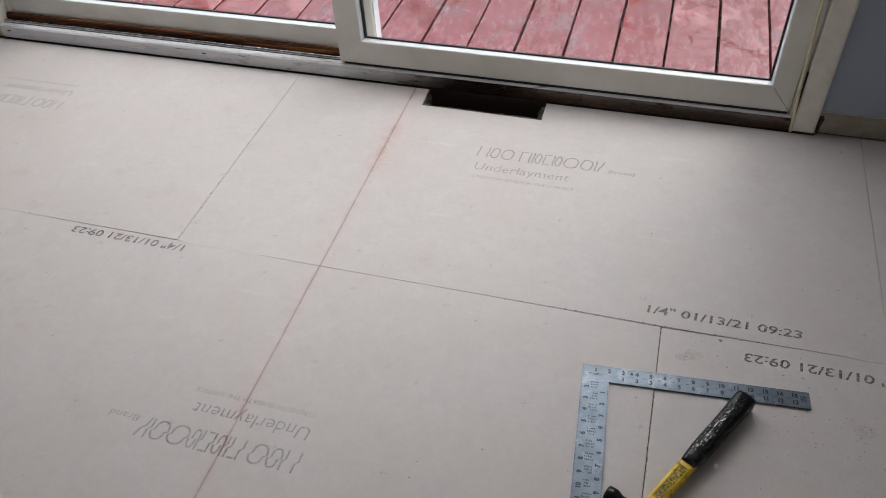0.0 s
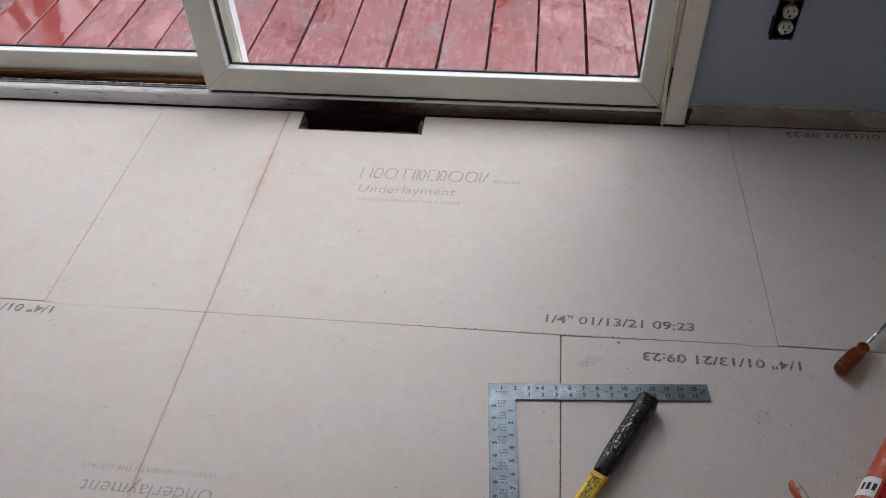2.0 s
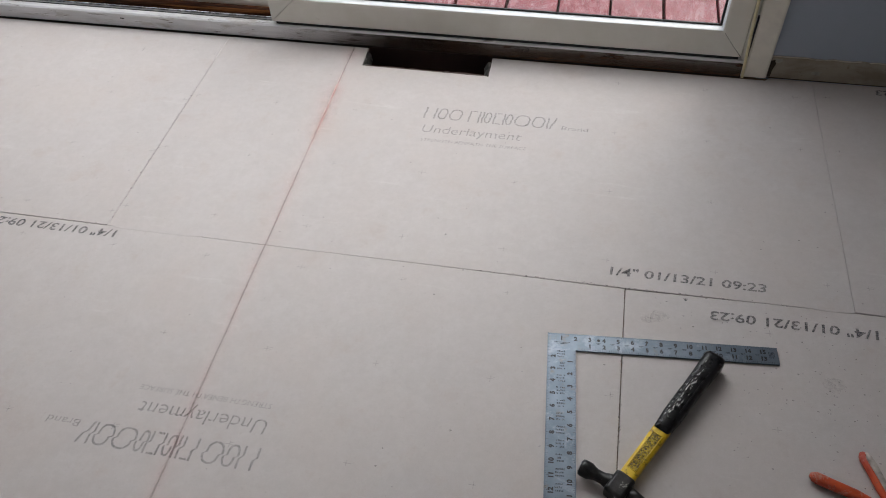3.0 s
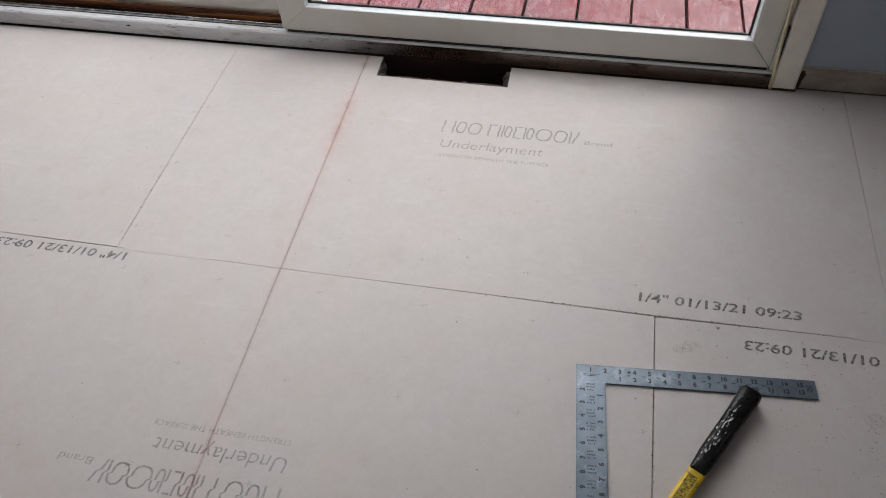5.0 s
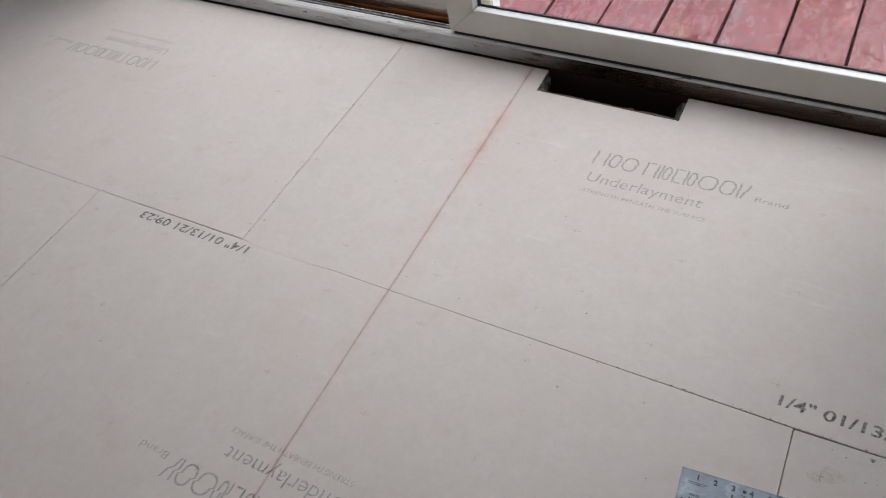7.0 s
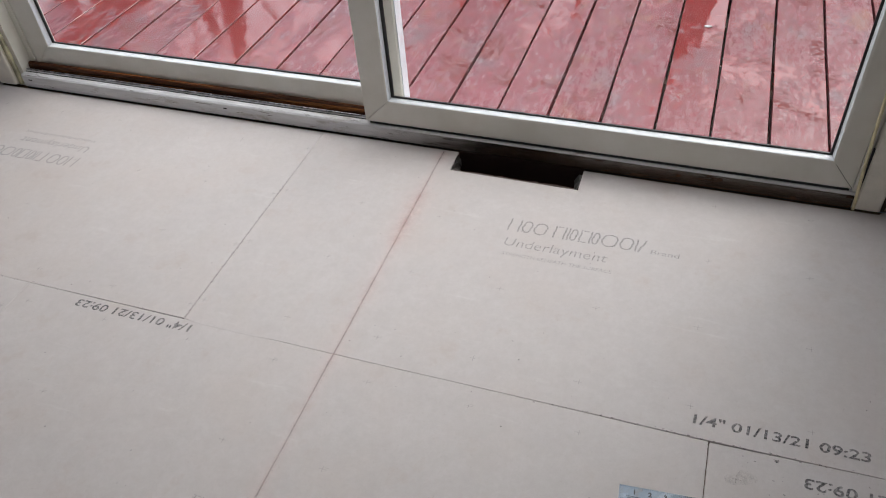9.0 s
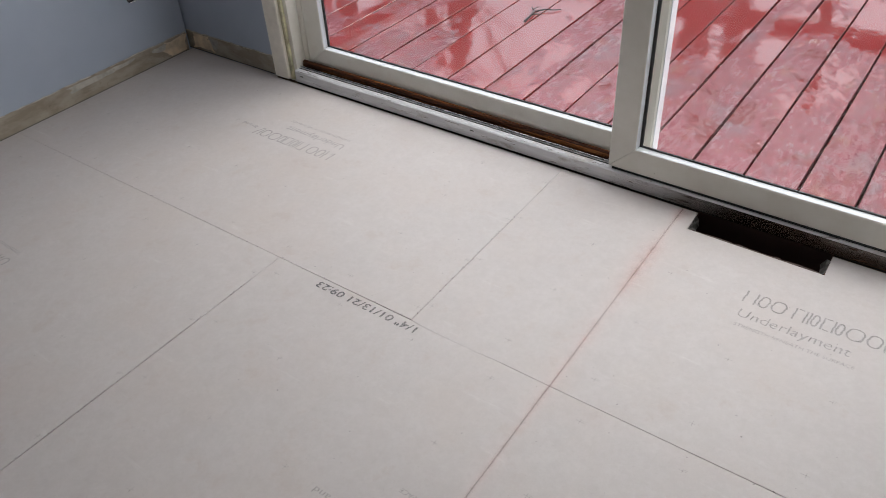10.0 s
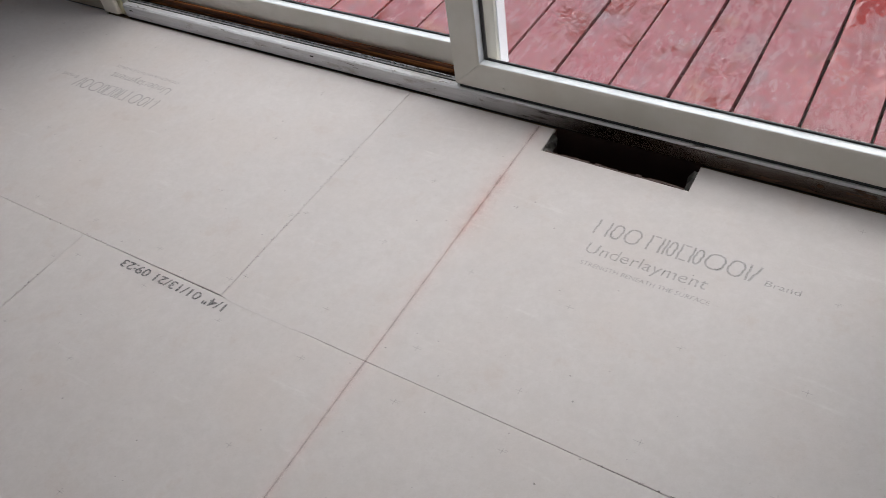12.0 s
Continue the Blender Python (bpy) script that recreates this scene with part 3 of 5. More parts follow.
part("wood_filler", bm, M_WOOD, door, "dark stained wooden strip in the track")

for side, x0, x1 in (("left", DOOR_L - 0.034, DOOR_L + 0.028), ("right", DOOR_R - 0.004, DOOR_R + 0.034)):
    part("jamb", boxes((x0, x1, 0.014, 0.155, -0.006, DOOR_TOP + 0.03), bevel=0.001), M_VINYL, door)
part("head_jamb", boxes((DOOR_L + 0.029, DOOR_R - 0.005, 0.014, 0.155, DOOR_TOP - 0.03, DOOR_TOP + 0.03), bevel=0.001), M_VINYL, door)


def casing(x0, x1):
    bm = bmesh.new()
    prism(bm, [(x0, 0.012), (x0, -0.004), (x0 + 0.003, -0.007), (x1 - 0.007, -0.007), (x1 - 0.003, -0.0055), (x1 - 0.001, -0.002), (x1, 0.012)], "z", 0.007, DOOR_TOP + 0.08)
    return part("casing", bm, M_CASING, door, "painted white door casing")


casing(DOOR_L - 0.069, DOOR_L)
casing(DOOR_R, DOOR_R + 0.056)
part("head_casing", boxes((DOOR_L + 0.001, DOOR_R - 0.001, -0.006, 0.012, DOOR_TOP + 0.012, DOOR_TOP + 0.08), bevel=0.002), M_VINYL, door)

part("jamb_stop", boxes((DOOR_R - 0.0132, DOOR_R - 0.0042, 0.005, 0.048, 0.046, DOOR_TOP - 0.031), bevel=0.001), M_VINYL, door)
part("jamb_stop", boxes((DOOR_L + 0.0282, DOOR_L + 0.0485, 0.058, 0.10, 0.047, DOOR_TOP - 0.031), bevel=0.001), M_VINYL, door)

# the gap's darkness is a solid black strip here
part("jamb_gap_shade", boxes((DOOR_R - 0.0036, DOOR_R - 0.0003, -0.0035, 0.004, 0.006, 0.17)), M_BLACK, door, "black strip for the dark gap beside the casing")

# yellowed weatherstrips beside both jambs
bm = bmesh.new()
tube_along(bm, [((DOOR_R - 0.001 - 0.046 * min(z, 0.40) - 0.003 * math.sin(min(z, 0.45) * 7.0), -0.0065 + 0.002 * math.sin(z * 4.3), z), 0.0036) for z in [0.004 + 0.05 * i for i in range(40)]], 8)
part("weatherstrip", bm, M_YELLOW_STRIP, door, "loose yellowed weatherstrip", True)
part("weatherstrip", boxes((DOOR_L + 0.0005, DOOR_L + 0.015, 0.002, 0.0135, 0.004, DOOR_TOP - 0.04), bevel=0.003), M_CAULK, door, "yellowed caulked weatherstrip")


def door_panel(name, x0, x1, y0, label, z0, z1, flat, right_flat=None, thick=0.040):
    """A mitred vinyl frame with sloped glazing beads, gaskets and a pane."""
    leaf = part(name, boxes((x0 + 0.02, x1 - 0.02, y0 + 0.012, y0 + thick - 0.012, z0 + 0.01, z0 + 0.03)), M_VINYL, door, label)
    right_flat = right_flat or flat
    ix0, ix1, iz0, iz1 = x0 + flat, x1 - right_flat, z0 + flat - 0.003, z1 - flat
    bead = 0.009
    corners_o = [(x0, z0), (x1, z0), (x1, z1), (x0, z1)]
    corners_i = [(ix0, iz0), (ix1, iz0), (ix1, iz1), (ix0, iz1)]
    corners_g = [(ix0 + bead, iz0 + bead), (ix1 - bead, iz0 + bead), (ix1 - bead, iz1 - bead), (ix0 + bead, iz1 - bead)]
    names = ("bottom_rail", "stile", "top_rail", "stile")
    mid = y0 + thick / 2 + 0.004
    for i in range(4):
        j = (i + 1) % 4
        o0, o1, i0, i1, g0, g1 = corners_o[i], corners_o[j], corners_i[i], corners_i[j], corners_g[i], corners_g[j]
        # a hair of recess along each mitre
        dx, dz = o1[0] - o0[0], o1[1] - o0[1]
        ln = math.hypot(dx, dz)
        ux, uz = dx / ln * 0.0006, dz / ln * 0.0006
        bm = bmesh.new()
        ring, strip, strip_ring = [], bmesh.new(), []
        for (a, s) in ((0, 1), (1, -1)):
            o, inn, g = ((o0, i0, g0), (o1, i1, g1))[a]
            sx, sz = ux * s, uz * s
            e = 0.003
            ox, oz = o[0] + (inn[0] - o[0]) * 0.04, o[1] + (inn[1] - o[1]) * 0.04
            def mid_at(f, y):
                return (inn[0] + (g[0] - inn[0]) * f + sx, y, inn[1] + (g[1] - inn[1]) * f + sz)
            ring.append([bm.verts.new(c) for c in ((o[0] + sx, y0 + e, o[1] + sz), (ox + sx, y0, oz + sz), (inn[0] + sx, y0, inn[1] + sz), mid_at(0.5, y0 + 0.0012), mid_at(0.5, mid + 0.005), (inn[0] + sx, y0 + thick, inn[1] + sz), (o[0] + sx, y0 + thick, o[1] + sz))])
            strip_ring.append([strip.verts.new(c) for c in (mid_at(0.505, y0 + 0.0016), mid_at(0.56, y0 + 0.0020), mid_at(0.64, y0 + 0.0034), mid_at(0.90, mid - 0.0062), mid_at(0.90, mid + 0.0045), mid_at(0.505, mid + 0.0045))])
        n = len(ring[0])
        for k in range(n):
            bm.faces.new((ring[0][k], ring[0][(k + 1) % n], ring[1][(k + 1) % n], ring[1][k]))
        bm.faces.new(ring[0][::-1])
        bm.faces.new(ring[1])
        bmesh.ops.recalc_face_normals(bm, faces=bm.faces)
        part(names[i], bm, M_VINYL, leaf)
        n = len(strip_ring[0])
        for k in range(n):
            strip.faces.new((strip_ring[0][k], strip_ring[0][(k + 1) % n], strip_ring[1][(k + 1) % n], strip_ring[1][k]))
        strip.faces.new(strip_ring[0][::-1])
        strip.faces.new(strip_ring[1])
        bmesh.ops.recalc_face_normals(strip, faces=strip.faces)
        part("glazing_bead", strip, M_SKYLIT_VINYL, leaf, "glazing bead in a lighter vinyl, sky light put into its colour")
    gx0, gx1, gz0, gz1 = ix0 + bead, ix1 - bead, iz0 + bead, iz1 - bead
    part("gasket", boxes((gx0 - 0.001, gx1 + 0.001, mid - 0.0062, mid - 0.0022, gz0 - 0.001, gz0 + 0.0035), (gx0 - 0.001, gx1 + 0.001, mid - 0.0062, mid - 0.0022, gz1 - 0.0035, gz1 + 0.001), (gx0 - 0.001, gx0 + 0.0075, mid - 0.0062, mid - 0.0022, gz0 + 0.0036, gz1 - 0.0036), (gx1 - 0.0045, gx1 + 0.001, mid - 0.0062, mid - 0.0022, gz0 + 0.0036, gz1 - 0.0036)), M_GASKET, leaf, "black glazing gasket")
    pane = part("pane", boxes((gx0 - 0.003, gx1 + 0.003, mid - 0.002, mid + 0.002, gz0 - 0.003, gz1 + 0.003)), M_GLASS, leaf, "clear glass pane")
    pane.visible_shadow = False
    return leaf


fixed = door_panel("fixed_panel", -2.138, -0.872, 0.060, "fixed vinyl door panel", 0.047, DOOR_TOP - 0.032, 0.072)
slide = door_panel("sliding_panel", -0.967, DOOR_R - 0.014, 0.006, "closed sliding vinyl door panel", 0.0505, DOOR_TOP - 0.032, 0.068, 0.052)
# added strip: its pale cool colour stands for sky light on the stile edge
part("skylit_edge", boxes((-0.8715, -0.8685, 0.0640, 0.0995, 0.060, DOOR_TOP - 0.04), bevel=0.0008), M_SKYLIT_VINYL, fixed, "added pale strip painting sky light on the stile's outer edge")
for sx in (-0.835, 0.075):
    part("screw_cap", moved(prism(bmesh.new(), [(0.0042 * math.cos(a), 0.0042 * math.sin(a)) for a in [2 * math.pi * j / 14 for j in range(14)]], "y", 0.0045, 0.007), Matrix.Translation((sx, 0, 0.066))), M_VINYL, slide)
part("mitre_dirt", prism(bmesh.new(), [(0.2465, 0.0512), (0.2465, 0.0526), (0.2212, 0.0824), (0.1956, 0.1152), (0.1952, 0.1150), (0.2205, 0.0822)], "y", 0.0055, 0.0062), M_DIRTLINE, slide, "brown dirt in the corner joint")
# shadow in the gap below the panel, drawn as a black strip
part("bottom_gap_shade", boxes((-0.955, DOOR_R - 0.02, 0.0075, 0.044, 0.0445, 0.0505)), M_BLACK, slide, "black strip for the shadow in the gap under the sliding panel")

# ---- heating duct opening in the floor ----
vent = root("floor_vent", "open floor duct without grille, black inside", "floor vent")
VX0, VX1, VY0, VY1 = -0.698, -0.364, 0.646, 0.731
part("duct", boxes((VX0, VX1, VY0 - 0.002, VY0, -0.20, -0.008), (VX0, VX1, VY1, VY1 + 0.002, -0.20, -0.001), (VX0 - 0.002, VX0, VY0, VY1, -0.20, -0.008), (VX1, VX1 + 0.002, VY0, VY1, -0.20, -0.008), (VX0, VX1, VY0, VY1, -0.202, -0.20)), M_DUCT, vent, "sooty sheet-metal duct")


def flap(x, y, ang, seed):
    rng = random.Random(seed)
    bm = bmesh.new()
    rows = [[bm.verts.new((0.020 * i / 3 * (1 - 0.12 * j) + rng.uniform(-0.002, 0.002), 0.062 * j / 4, -0.003 - 0.020 * (i / 3) ** 1.5 + rng.uniform(-0.004, 0.004))) for j in range(5)] for i in range(4)]
    for i in range(3):
        for j in range(4):
            bm.faces.new((rows[i][j], rows[i + 1][j], rows[i + 1][j + 1], rows[i][j + 1]))
    bmesh.ops.solidify(bm, geom=bm.faces[:], thickness=0.0008)
    moved(bm, Matrix.Translation((x, y, 0)) @ Matrix.Rotation(radians(ang), 4, "Z"))
    return part("metal_flap", bm, M_FLAP, vent, "bent metal duct flap")


flap(VX0 + 0.001, VY0 + 0.004, 0, 31)
flap(VX1 - 0.001, VY0 + 0.064, 180, 32)
bm = bmesh.new()
for i in range(24):
    x = VX0 + 0.01 + i * (VX1 - VX0 - 0.02) / 24
    box(bm, x, x + 0.0125, VY0 - 0.001 + 0.002 * random.random(), VY0 + 0.004 + 0.004 * random.random(), -0.007, -0.0035 + 0.002 * random.random())
part("rough_lip", bm, M_DUCT, vent, "torn metal lip of the duct")

k_ = Mat("soot")
sep_ = k_.n.new("ShaderNodeSeparateXYZ")
k_.l.new(k_.co, sep_.inputs[0])
edge_ = k_.ramp(k_.math("ABSOLUTE", k_.math("ADD", sep_.outputs[0], 0.535)), 0.02, 0.25, 1, 0)
k_.set(color=(0.012, 0.011, 0.011), rough=0.7, alpha=k_.math("MULTIPLY", k_.math("MULTIPLY", edge_, edge_), k_.ramp(k_.noise(18, 5, 0.65, (1, 1, 2)), 0.3, 0.6, 0.55, 1.0)))
part("soot_stain", boxes((-0.80, -0.27, -0.0008, -0.0004, 0.003, 0.0395)), k_.m, sill, "black soot stain above the duct")
k_ = Mat("brown_grime")
sep_ = k_.n.new("ShaderNodeSeparateXYZ")
k_.l.new(k_.co, sep_.inputs[0])
fade_ = k_.ramp(sep_.outputs[0], -0.96, -0.25, 0.0, 1.0)
low_ = k_.ramp(k_.math("ADD", sep_.outputs[2], k_.math("MULTIPLY", k_.noise(14, 4, 0.6, (0.4, 1, 1)), 0.02)), 0.012, 0.044, 0.85, 0.35)
bits_ = k_.ramp(k_.noise(40, 6, 0.7, (0.3, 1, 1.4), False, 0.4), 0.54, 0.60, 0, 0.95)
k_.set(color=(0.105, 0.060, 0.038), rough=0.8, alpha=k_.math("MULTIPLY", fade_, k_.math("MAXIMUM", low_, bits_)))
part("grime", boxes((-0.96, DOOR_R - 0.006, -0.0014, -0.0011, 0.003, 0.0395)), k_.m, sill, "brown grime on the sill")

# ---- deck and garden ----
DECK_Z = -0.03
deck = root("deck", "wet worn red-painted wooden deck", "deck", kind="structure")


def deck_board_mesh(seed, material):
    rng = random.Random(seed)
    bm = bmesh.new()
    w = 0.1418
    sec = [(0.0, -0.036), (0.0, -0.0012), (0.0012, 0.0), (w * 0.3, 0.0001), (w * 0.55, 0.0002), (w * 0.8, 0.0001), (w - 0.0012, 0.0), (w, -0.0012), (w, -0.036)]
    n = 18
    rings = []
    for i in range(n + 1):
        y = 3.5 * i / n
        o = rng.uniform(-0.0012, 0.0012)
        rings.append([bm.verts.new((p[0] + o, y, p[1] + (rng.uniform(-0.00012, 0.00012) if p[1] > -0.002 else 0))) for p in sec])
    for a, b in zip(rings, rings[1:]):
        for k in range(len(sec) - 1):
            bm.faces.new((a[k], a[k + 1], b[k + 1], b[k]))
        bm.faces.new((a[-1], a[0], b[0], b[-1]))
    bm.faces.new(rings[0][::-1])
    bm.faces.new(rings[-1])
    bmesh.ops.recalc_face_normals(bm, faces=bm.faces)
    return mesh_from("deck_board", bm, material)


board_meshes = [deck_board_mesh(n_, M_DECK) for n_ in range(6)]
puddled_meshes = [deck_board_mesh(n_, M_DECK_PUDDLED) for n_ in range(6)]


def gap_at(k):
    """Where the gap to the left of board k lies; boards far to the left are a little wider."""
    return -0.2212 + 0.149 * k if k >= -5 else -0.966 + 0.156 * (k + 5)


for k in range(-24, 21):
    b = new("deck_board", (puddled_meshes if k < -9 else board_meshes)[k % 6])
    b.parent = deck
    b.location = (gap_at(k) + 0.0038, 0.893 + 0.004 * math.sin(k * 2.3), DECK_Z + 0.0012 * math.sin(k * 1.7))
    b.scale = ((gap_at(k + 1) - gap_at(k) - 0.0076) / 0.1418, 1, 1)
part("joist", boxes(*[(-3.9, 2.8, y, y + 0.038, DECK_Z - 0.18, DECK_Z - 0.0375) for y in (0.9, 1.3, 1.7, 2.1, 2.5, 2.9, 3.3, 3.7, 4.1, 4.3)]), M_PLY, deck)

railing = root("deck_railing", "red-painted wooden railing along the edge of the deck", "railing", kind="structure")
RX, RY = -3.95, 4.42
part("top_rail", boxes((RX - 0.07, 2.85, RY - 0.07, RY + 0.07, 0.962, 1.0), bevel=0.004), M_DECK, railing)
part("top_rail", boxes((RX - 0.07, RX + 0.07, 0.92, RY - 0.074, 0.962, 1.0), bevel=0.004), M_DECK, railing)
part("under_rail", boxes((RX + 0.05, 2.80, RY - 0.019, RY + 0.019, 0.872, 0.961)), M_DECK, railing)
part("under_rail", boxes((RX - 0.019, RX + 0.019, 0.93, RY - 0.05, 0.872, 0.961)), M_DECK, railing)
for x, y in ((RX, 0.98), (RX, 2.7), (RX, RY), (-2.25, RY), (-0.55, RY), (1.15, RY), (2.75, RY)):
    part("post", boxes((x - 0.045, x + 0.045, y - 0.045, y + 0.045, -0.7, 0.8715), bevel=0.003), M_DECK, railing)

tagged(part("ground", boxes((-60, 60, -60, 60, -0.9, -0.7)), M_GRASS), "wet lawn below the deck", "ground", kind="structure")
tagged(part("exterior_wall", boxes((-6.5, LEFT - 0.16, 0.80, 0.89, -0.7, 2.6), (RIGHT + 0.16, 6.0, 0.80, 0.89, -0.7, 2.6)), M_SIDING), "pale house siding", "wall", kind="structure")


def bare_tree(x, y, tall, r0, seed, levels=3, spread=1.0):
    """A leafless tree: trunk, limbs and twigs, tapering as they fork. tall: the trunk's height above the lawn."""
    rng = random.Random(seed)
    t = root("bare_tree", "leafless tree with dark wet bark in the garden", "tree", "bare trees", m=Matrix.Translation((x, y, -0.7)))
    cv = {"trunk": bmesh.new(), "branches": bmesh.new()}

    def limb(p, d, length, r, level):
        pts, q, e = [], Vector(p), Vector(d)
        n = 6 if level < 2 else 3
        wild = 0.06 if level == 0 else 0.2
        for i in range(n + 1):
            pts.append((q.copy(), r * (1 - 0.4 * i / n)))
            e = (e + Vector((rng.uniform(-1, 1), rng.uniform(-1, 1), rng.uniform(-0.3, 0.5))) * wild).normalized()
            q = q + e * length / n
        tube_along(cv["trunk" if level == 0 else "branches"], pts, 9 if level < 2 else 5)
        if level >= levels:
            return
        for _ in range(7 if level == 0 else 4):
            i = rng.randint(n // 2 + (1 if level == 0 else 0), n)
            a = rng.uniform(0, 2 * math.pi)
            out = Vector((math.cos(a), math.sin(a), rng.uniform(0.0, 0.8))).normalized()
            limb(pts[i][0], (e * 0.45 + out * 0.75 * spread).normalized(), (tall * 0.42 if level == 0 else length * 0.66) * rng.uniform(0.8, 1.1), pts[i][1] * (0.18 if level == 0 else 0.42), level + 1)

    limb((0, 0, 0), (0, 0, 1), tall, r0, 0)
    part("trunk", cv["trunk"], M_BARK, t, "", True)
    part("branches", cv["branches"], M_BARK, t, "", True)
    return t


for x, y, h, r, sd_ in ((-0.12, 7.1, 6.2, 0.27, 1), (-5.3, 5.35, 3.3, 0.10, 2), (-4.9, 5.6, 3.6, 0.105, 3), (-4.7, 6.0, 3.9, 0.12, 7), (-5.75, 5.1, 4.2, 0.15, 4), (-2.75, 7.9, 3.9, 0.20, 5), (-1.9, 8.8, 4.6, 0.11, 6), (-3.7, 9.6, 4.4, 0.30, 9), (0.95, 11.5, 5.0, 0.2, 10)):
    bare_tree(x, y, h, r, sd_, 3 if x < -4 else (1 if x > -0.5 else 2))

twig = root("fallen_twig", "small forked dark twig lying on the wet deck", "twig")
bm = bmesh.new()
tube_along(bm, [((-1.759, 1.635, DECK_Z + 0.006), 0.0042), ((-1.765, 1.69, DECK_Z + 0.007), 0.0038), ((-1.772, 1.739, DECK_Z + 0.007), 0.0034), ((-1.74, 1.775, DECK_Z + 0.010), 0.0028), ((-1.715, 1.785, DECK_Z + 0.008), 0.0022), ((-1.690, 1.812, DECK_Z + 0.005), 0.0014)], 8)
part("stem", bm, M_TWIG, twig)
for pts in (((-1.772, 1.739, 0.007), (-1.80, 1.765, 0.010), (-1.812, 1.79, 0.006)), ((-1.766, 1.70, 0.008), (-1.745, 1.712, 0.012), (-1.728, 1.709, 0.006)), ((-1.785, 1.752, 0.009), (-1.783, 1.775, 0.011), (-1.771, 1.797, 0.006))):
    part("fork", tube_along(bmesh.new(), [((x, y, DECK_Z + z), r) for (x, y, z), r in zip(pts, (0.0026, 0.0020, 0.0010))], 7), M_TWIG, twig)


for cx, cy, cr, ca in ((-0.243, 2.269, 0.008, 0.3), (-0.131, 1.62, 0.009, 1.2), (-0.194, 1.987, 0.006, 2.0)):
    chip = bmesh.new()
    prism(chip, [(cx + cr * (1 + 0.3 * math.sin(3 * a + ca)) * math.cos(a) * 1.3, cy + cr * 0.7 * math.sin(a)) for a in [2 * math.pi * j / 9 for j in range(9)]], "z", DECK_Z + 0.0012, DECK_Z + 0.004)
    tagged(part("paint_chip", chip, M_PAINT_FLECK), "small pale chip lying on the wet deck", "debris", "chips on the deck")

# ---- framing square ----
sq = root("framing_square", "grey steel framing square with etched inch numbers on the floor", "framing square", m=Matrix.Translation((-0.136, -0.130, 0.0004)) @ Matrix.Rotation(math.atan2(0.031, 0.403), 4, "Z"))
INCH = 0.0254
bm = bmesh.new()
prism(bm, [(0, 0), (0, -24 * INCH), (2 * INCH, -24 * INCH), (2 * INCH, -1.4 * INCH), (16 * INCH, -1.4 * INCH), (16 * INCH, 0)], "z", 0.0, 0.0032)
blade = part("blade", bm, M_SQUARE, sq)
ticks = bmesh.new()
ZT = 0.00345


def flat(bm, x0, x1, y0, y1, z=ZT):
    bm.faces.new([bm.verts.new(c) for c in ((x0, y0, z), (x1, y0, z), (x1, y1, z), (x0, y1, z))])


for i in range(1, 128):
    ln = 0.0075 if i % 8 == 0 else (0.0045 if i % 4 == 0 else 0.003)
    flat(ticks, i * INCH / 8 - 0.00018, i * INCH / 8 + 0.00018, -0.0004 - ln, -0.0004)
    if i < 110:
        x = 2 * INCH + i * INCH / 8
        flat(ticks, x - 0.00018, x + 0.00018, -1.4 * INCH + 0.0004, -1.4 * INCH + 0.0004 + ln)
for i in range(1, 192):
    ln = 0.0075 if i % 8 == 0 else (0.0045 if i % 4 == 0 else 0.003)
    flat(ticks, 0.0004, 0.0004 + ln, -i * INCH / 8 - 0.00018, -i * INCH / 8 + 0.00018)
    if i < 178:
        y = -1.4 * INCH - i * INCH / 8
        flat(ticks, 2 * INCH - 0.0004 - ln, 2 * INCH - 0.0004, y - 0.00018, y + 0.00018)
part("tick_marks", ticks, M_INKLINE, blade, "black etched inch ticks")["kind"] = "stuff"


def number(text, x, y, rot, size=0.0080):
    bm = letters(text, size, 0.0, 1.0, 0.0, 0.0006)
    xs = [v.co.x for v in bm.verts]
    moved(bm, Matrix.Translation((x, y, ZT)) @ Matrix.Rotation(radians(rot), 4, "Z") @ Matrix.Translation((-max(xs) / 2, -size / 2, 0)))
    part("number", bm, M_INKLINE, blade)


for i in range(1, 16):
    number(str(i), i * INCH, -0.0105, 0)
for i in range(1, 14):
    number(str(i), (i + 2) * INCH, -1.4 * INCH + 0.0105, 0)
for i in range(2, 24):
    number(str(i), 0.0105, -i * INCH, 90)
for i in range(1, 22):
    number(str(i), 2 * INCH - 0.0105, -1.4 * INCH - i * INCH, 90)
rng = random.Random(77)
bars = bmesh.new()
for i in range(3, 15):
    x = (i + 0.45) * INCH
    flat(bars, x, x + 0.008, -0.0180, -0.0168)
    flat(bars, x + 0.001, x + 0.006, -0.0196, -0.0187)
flat(bars, 0.012, 0.040, -0.0205, -0.0190)
flat(bars, 0.014, 0.036, -0.0232, -0.0218)
for i in range(5):
    flat(bars, 15.35 * INCH + 0.0022 * i, 15.35 * INCH + 0.0022 * i + 0.0013, -0.022 - 0.002 * (i % 2), -0.010)
for i in range(0, 22):
    y = -1.62 * INCH - i * INCH
    for j in range(3):
        x = 0.0165 + rng.uniform(0, 0.002)
        for q in range(5):
            w = rng.uniform(0.0016, 0.0026)
            if rng.random() < 0.88:
                flat(bars, x, x + w, y - j * 0.0058, y - j * 0.0058 + rng.uniform(0.0024, 0.0036))
            x += w + 0.0009
part("table_print", bars, M_TABLE, blade, "rows of small etched table figures")["kind"] = "stuff"
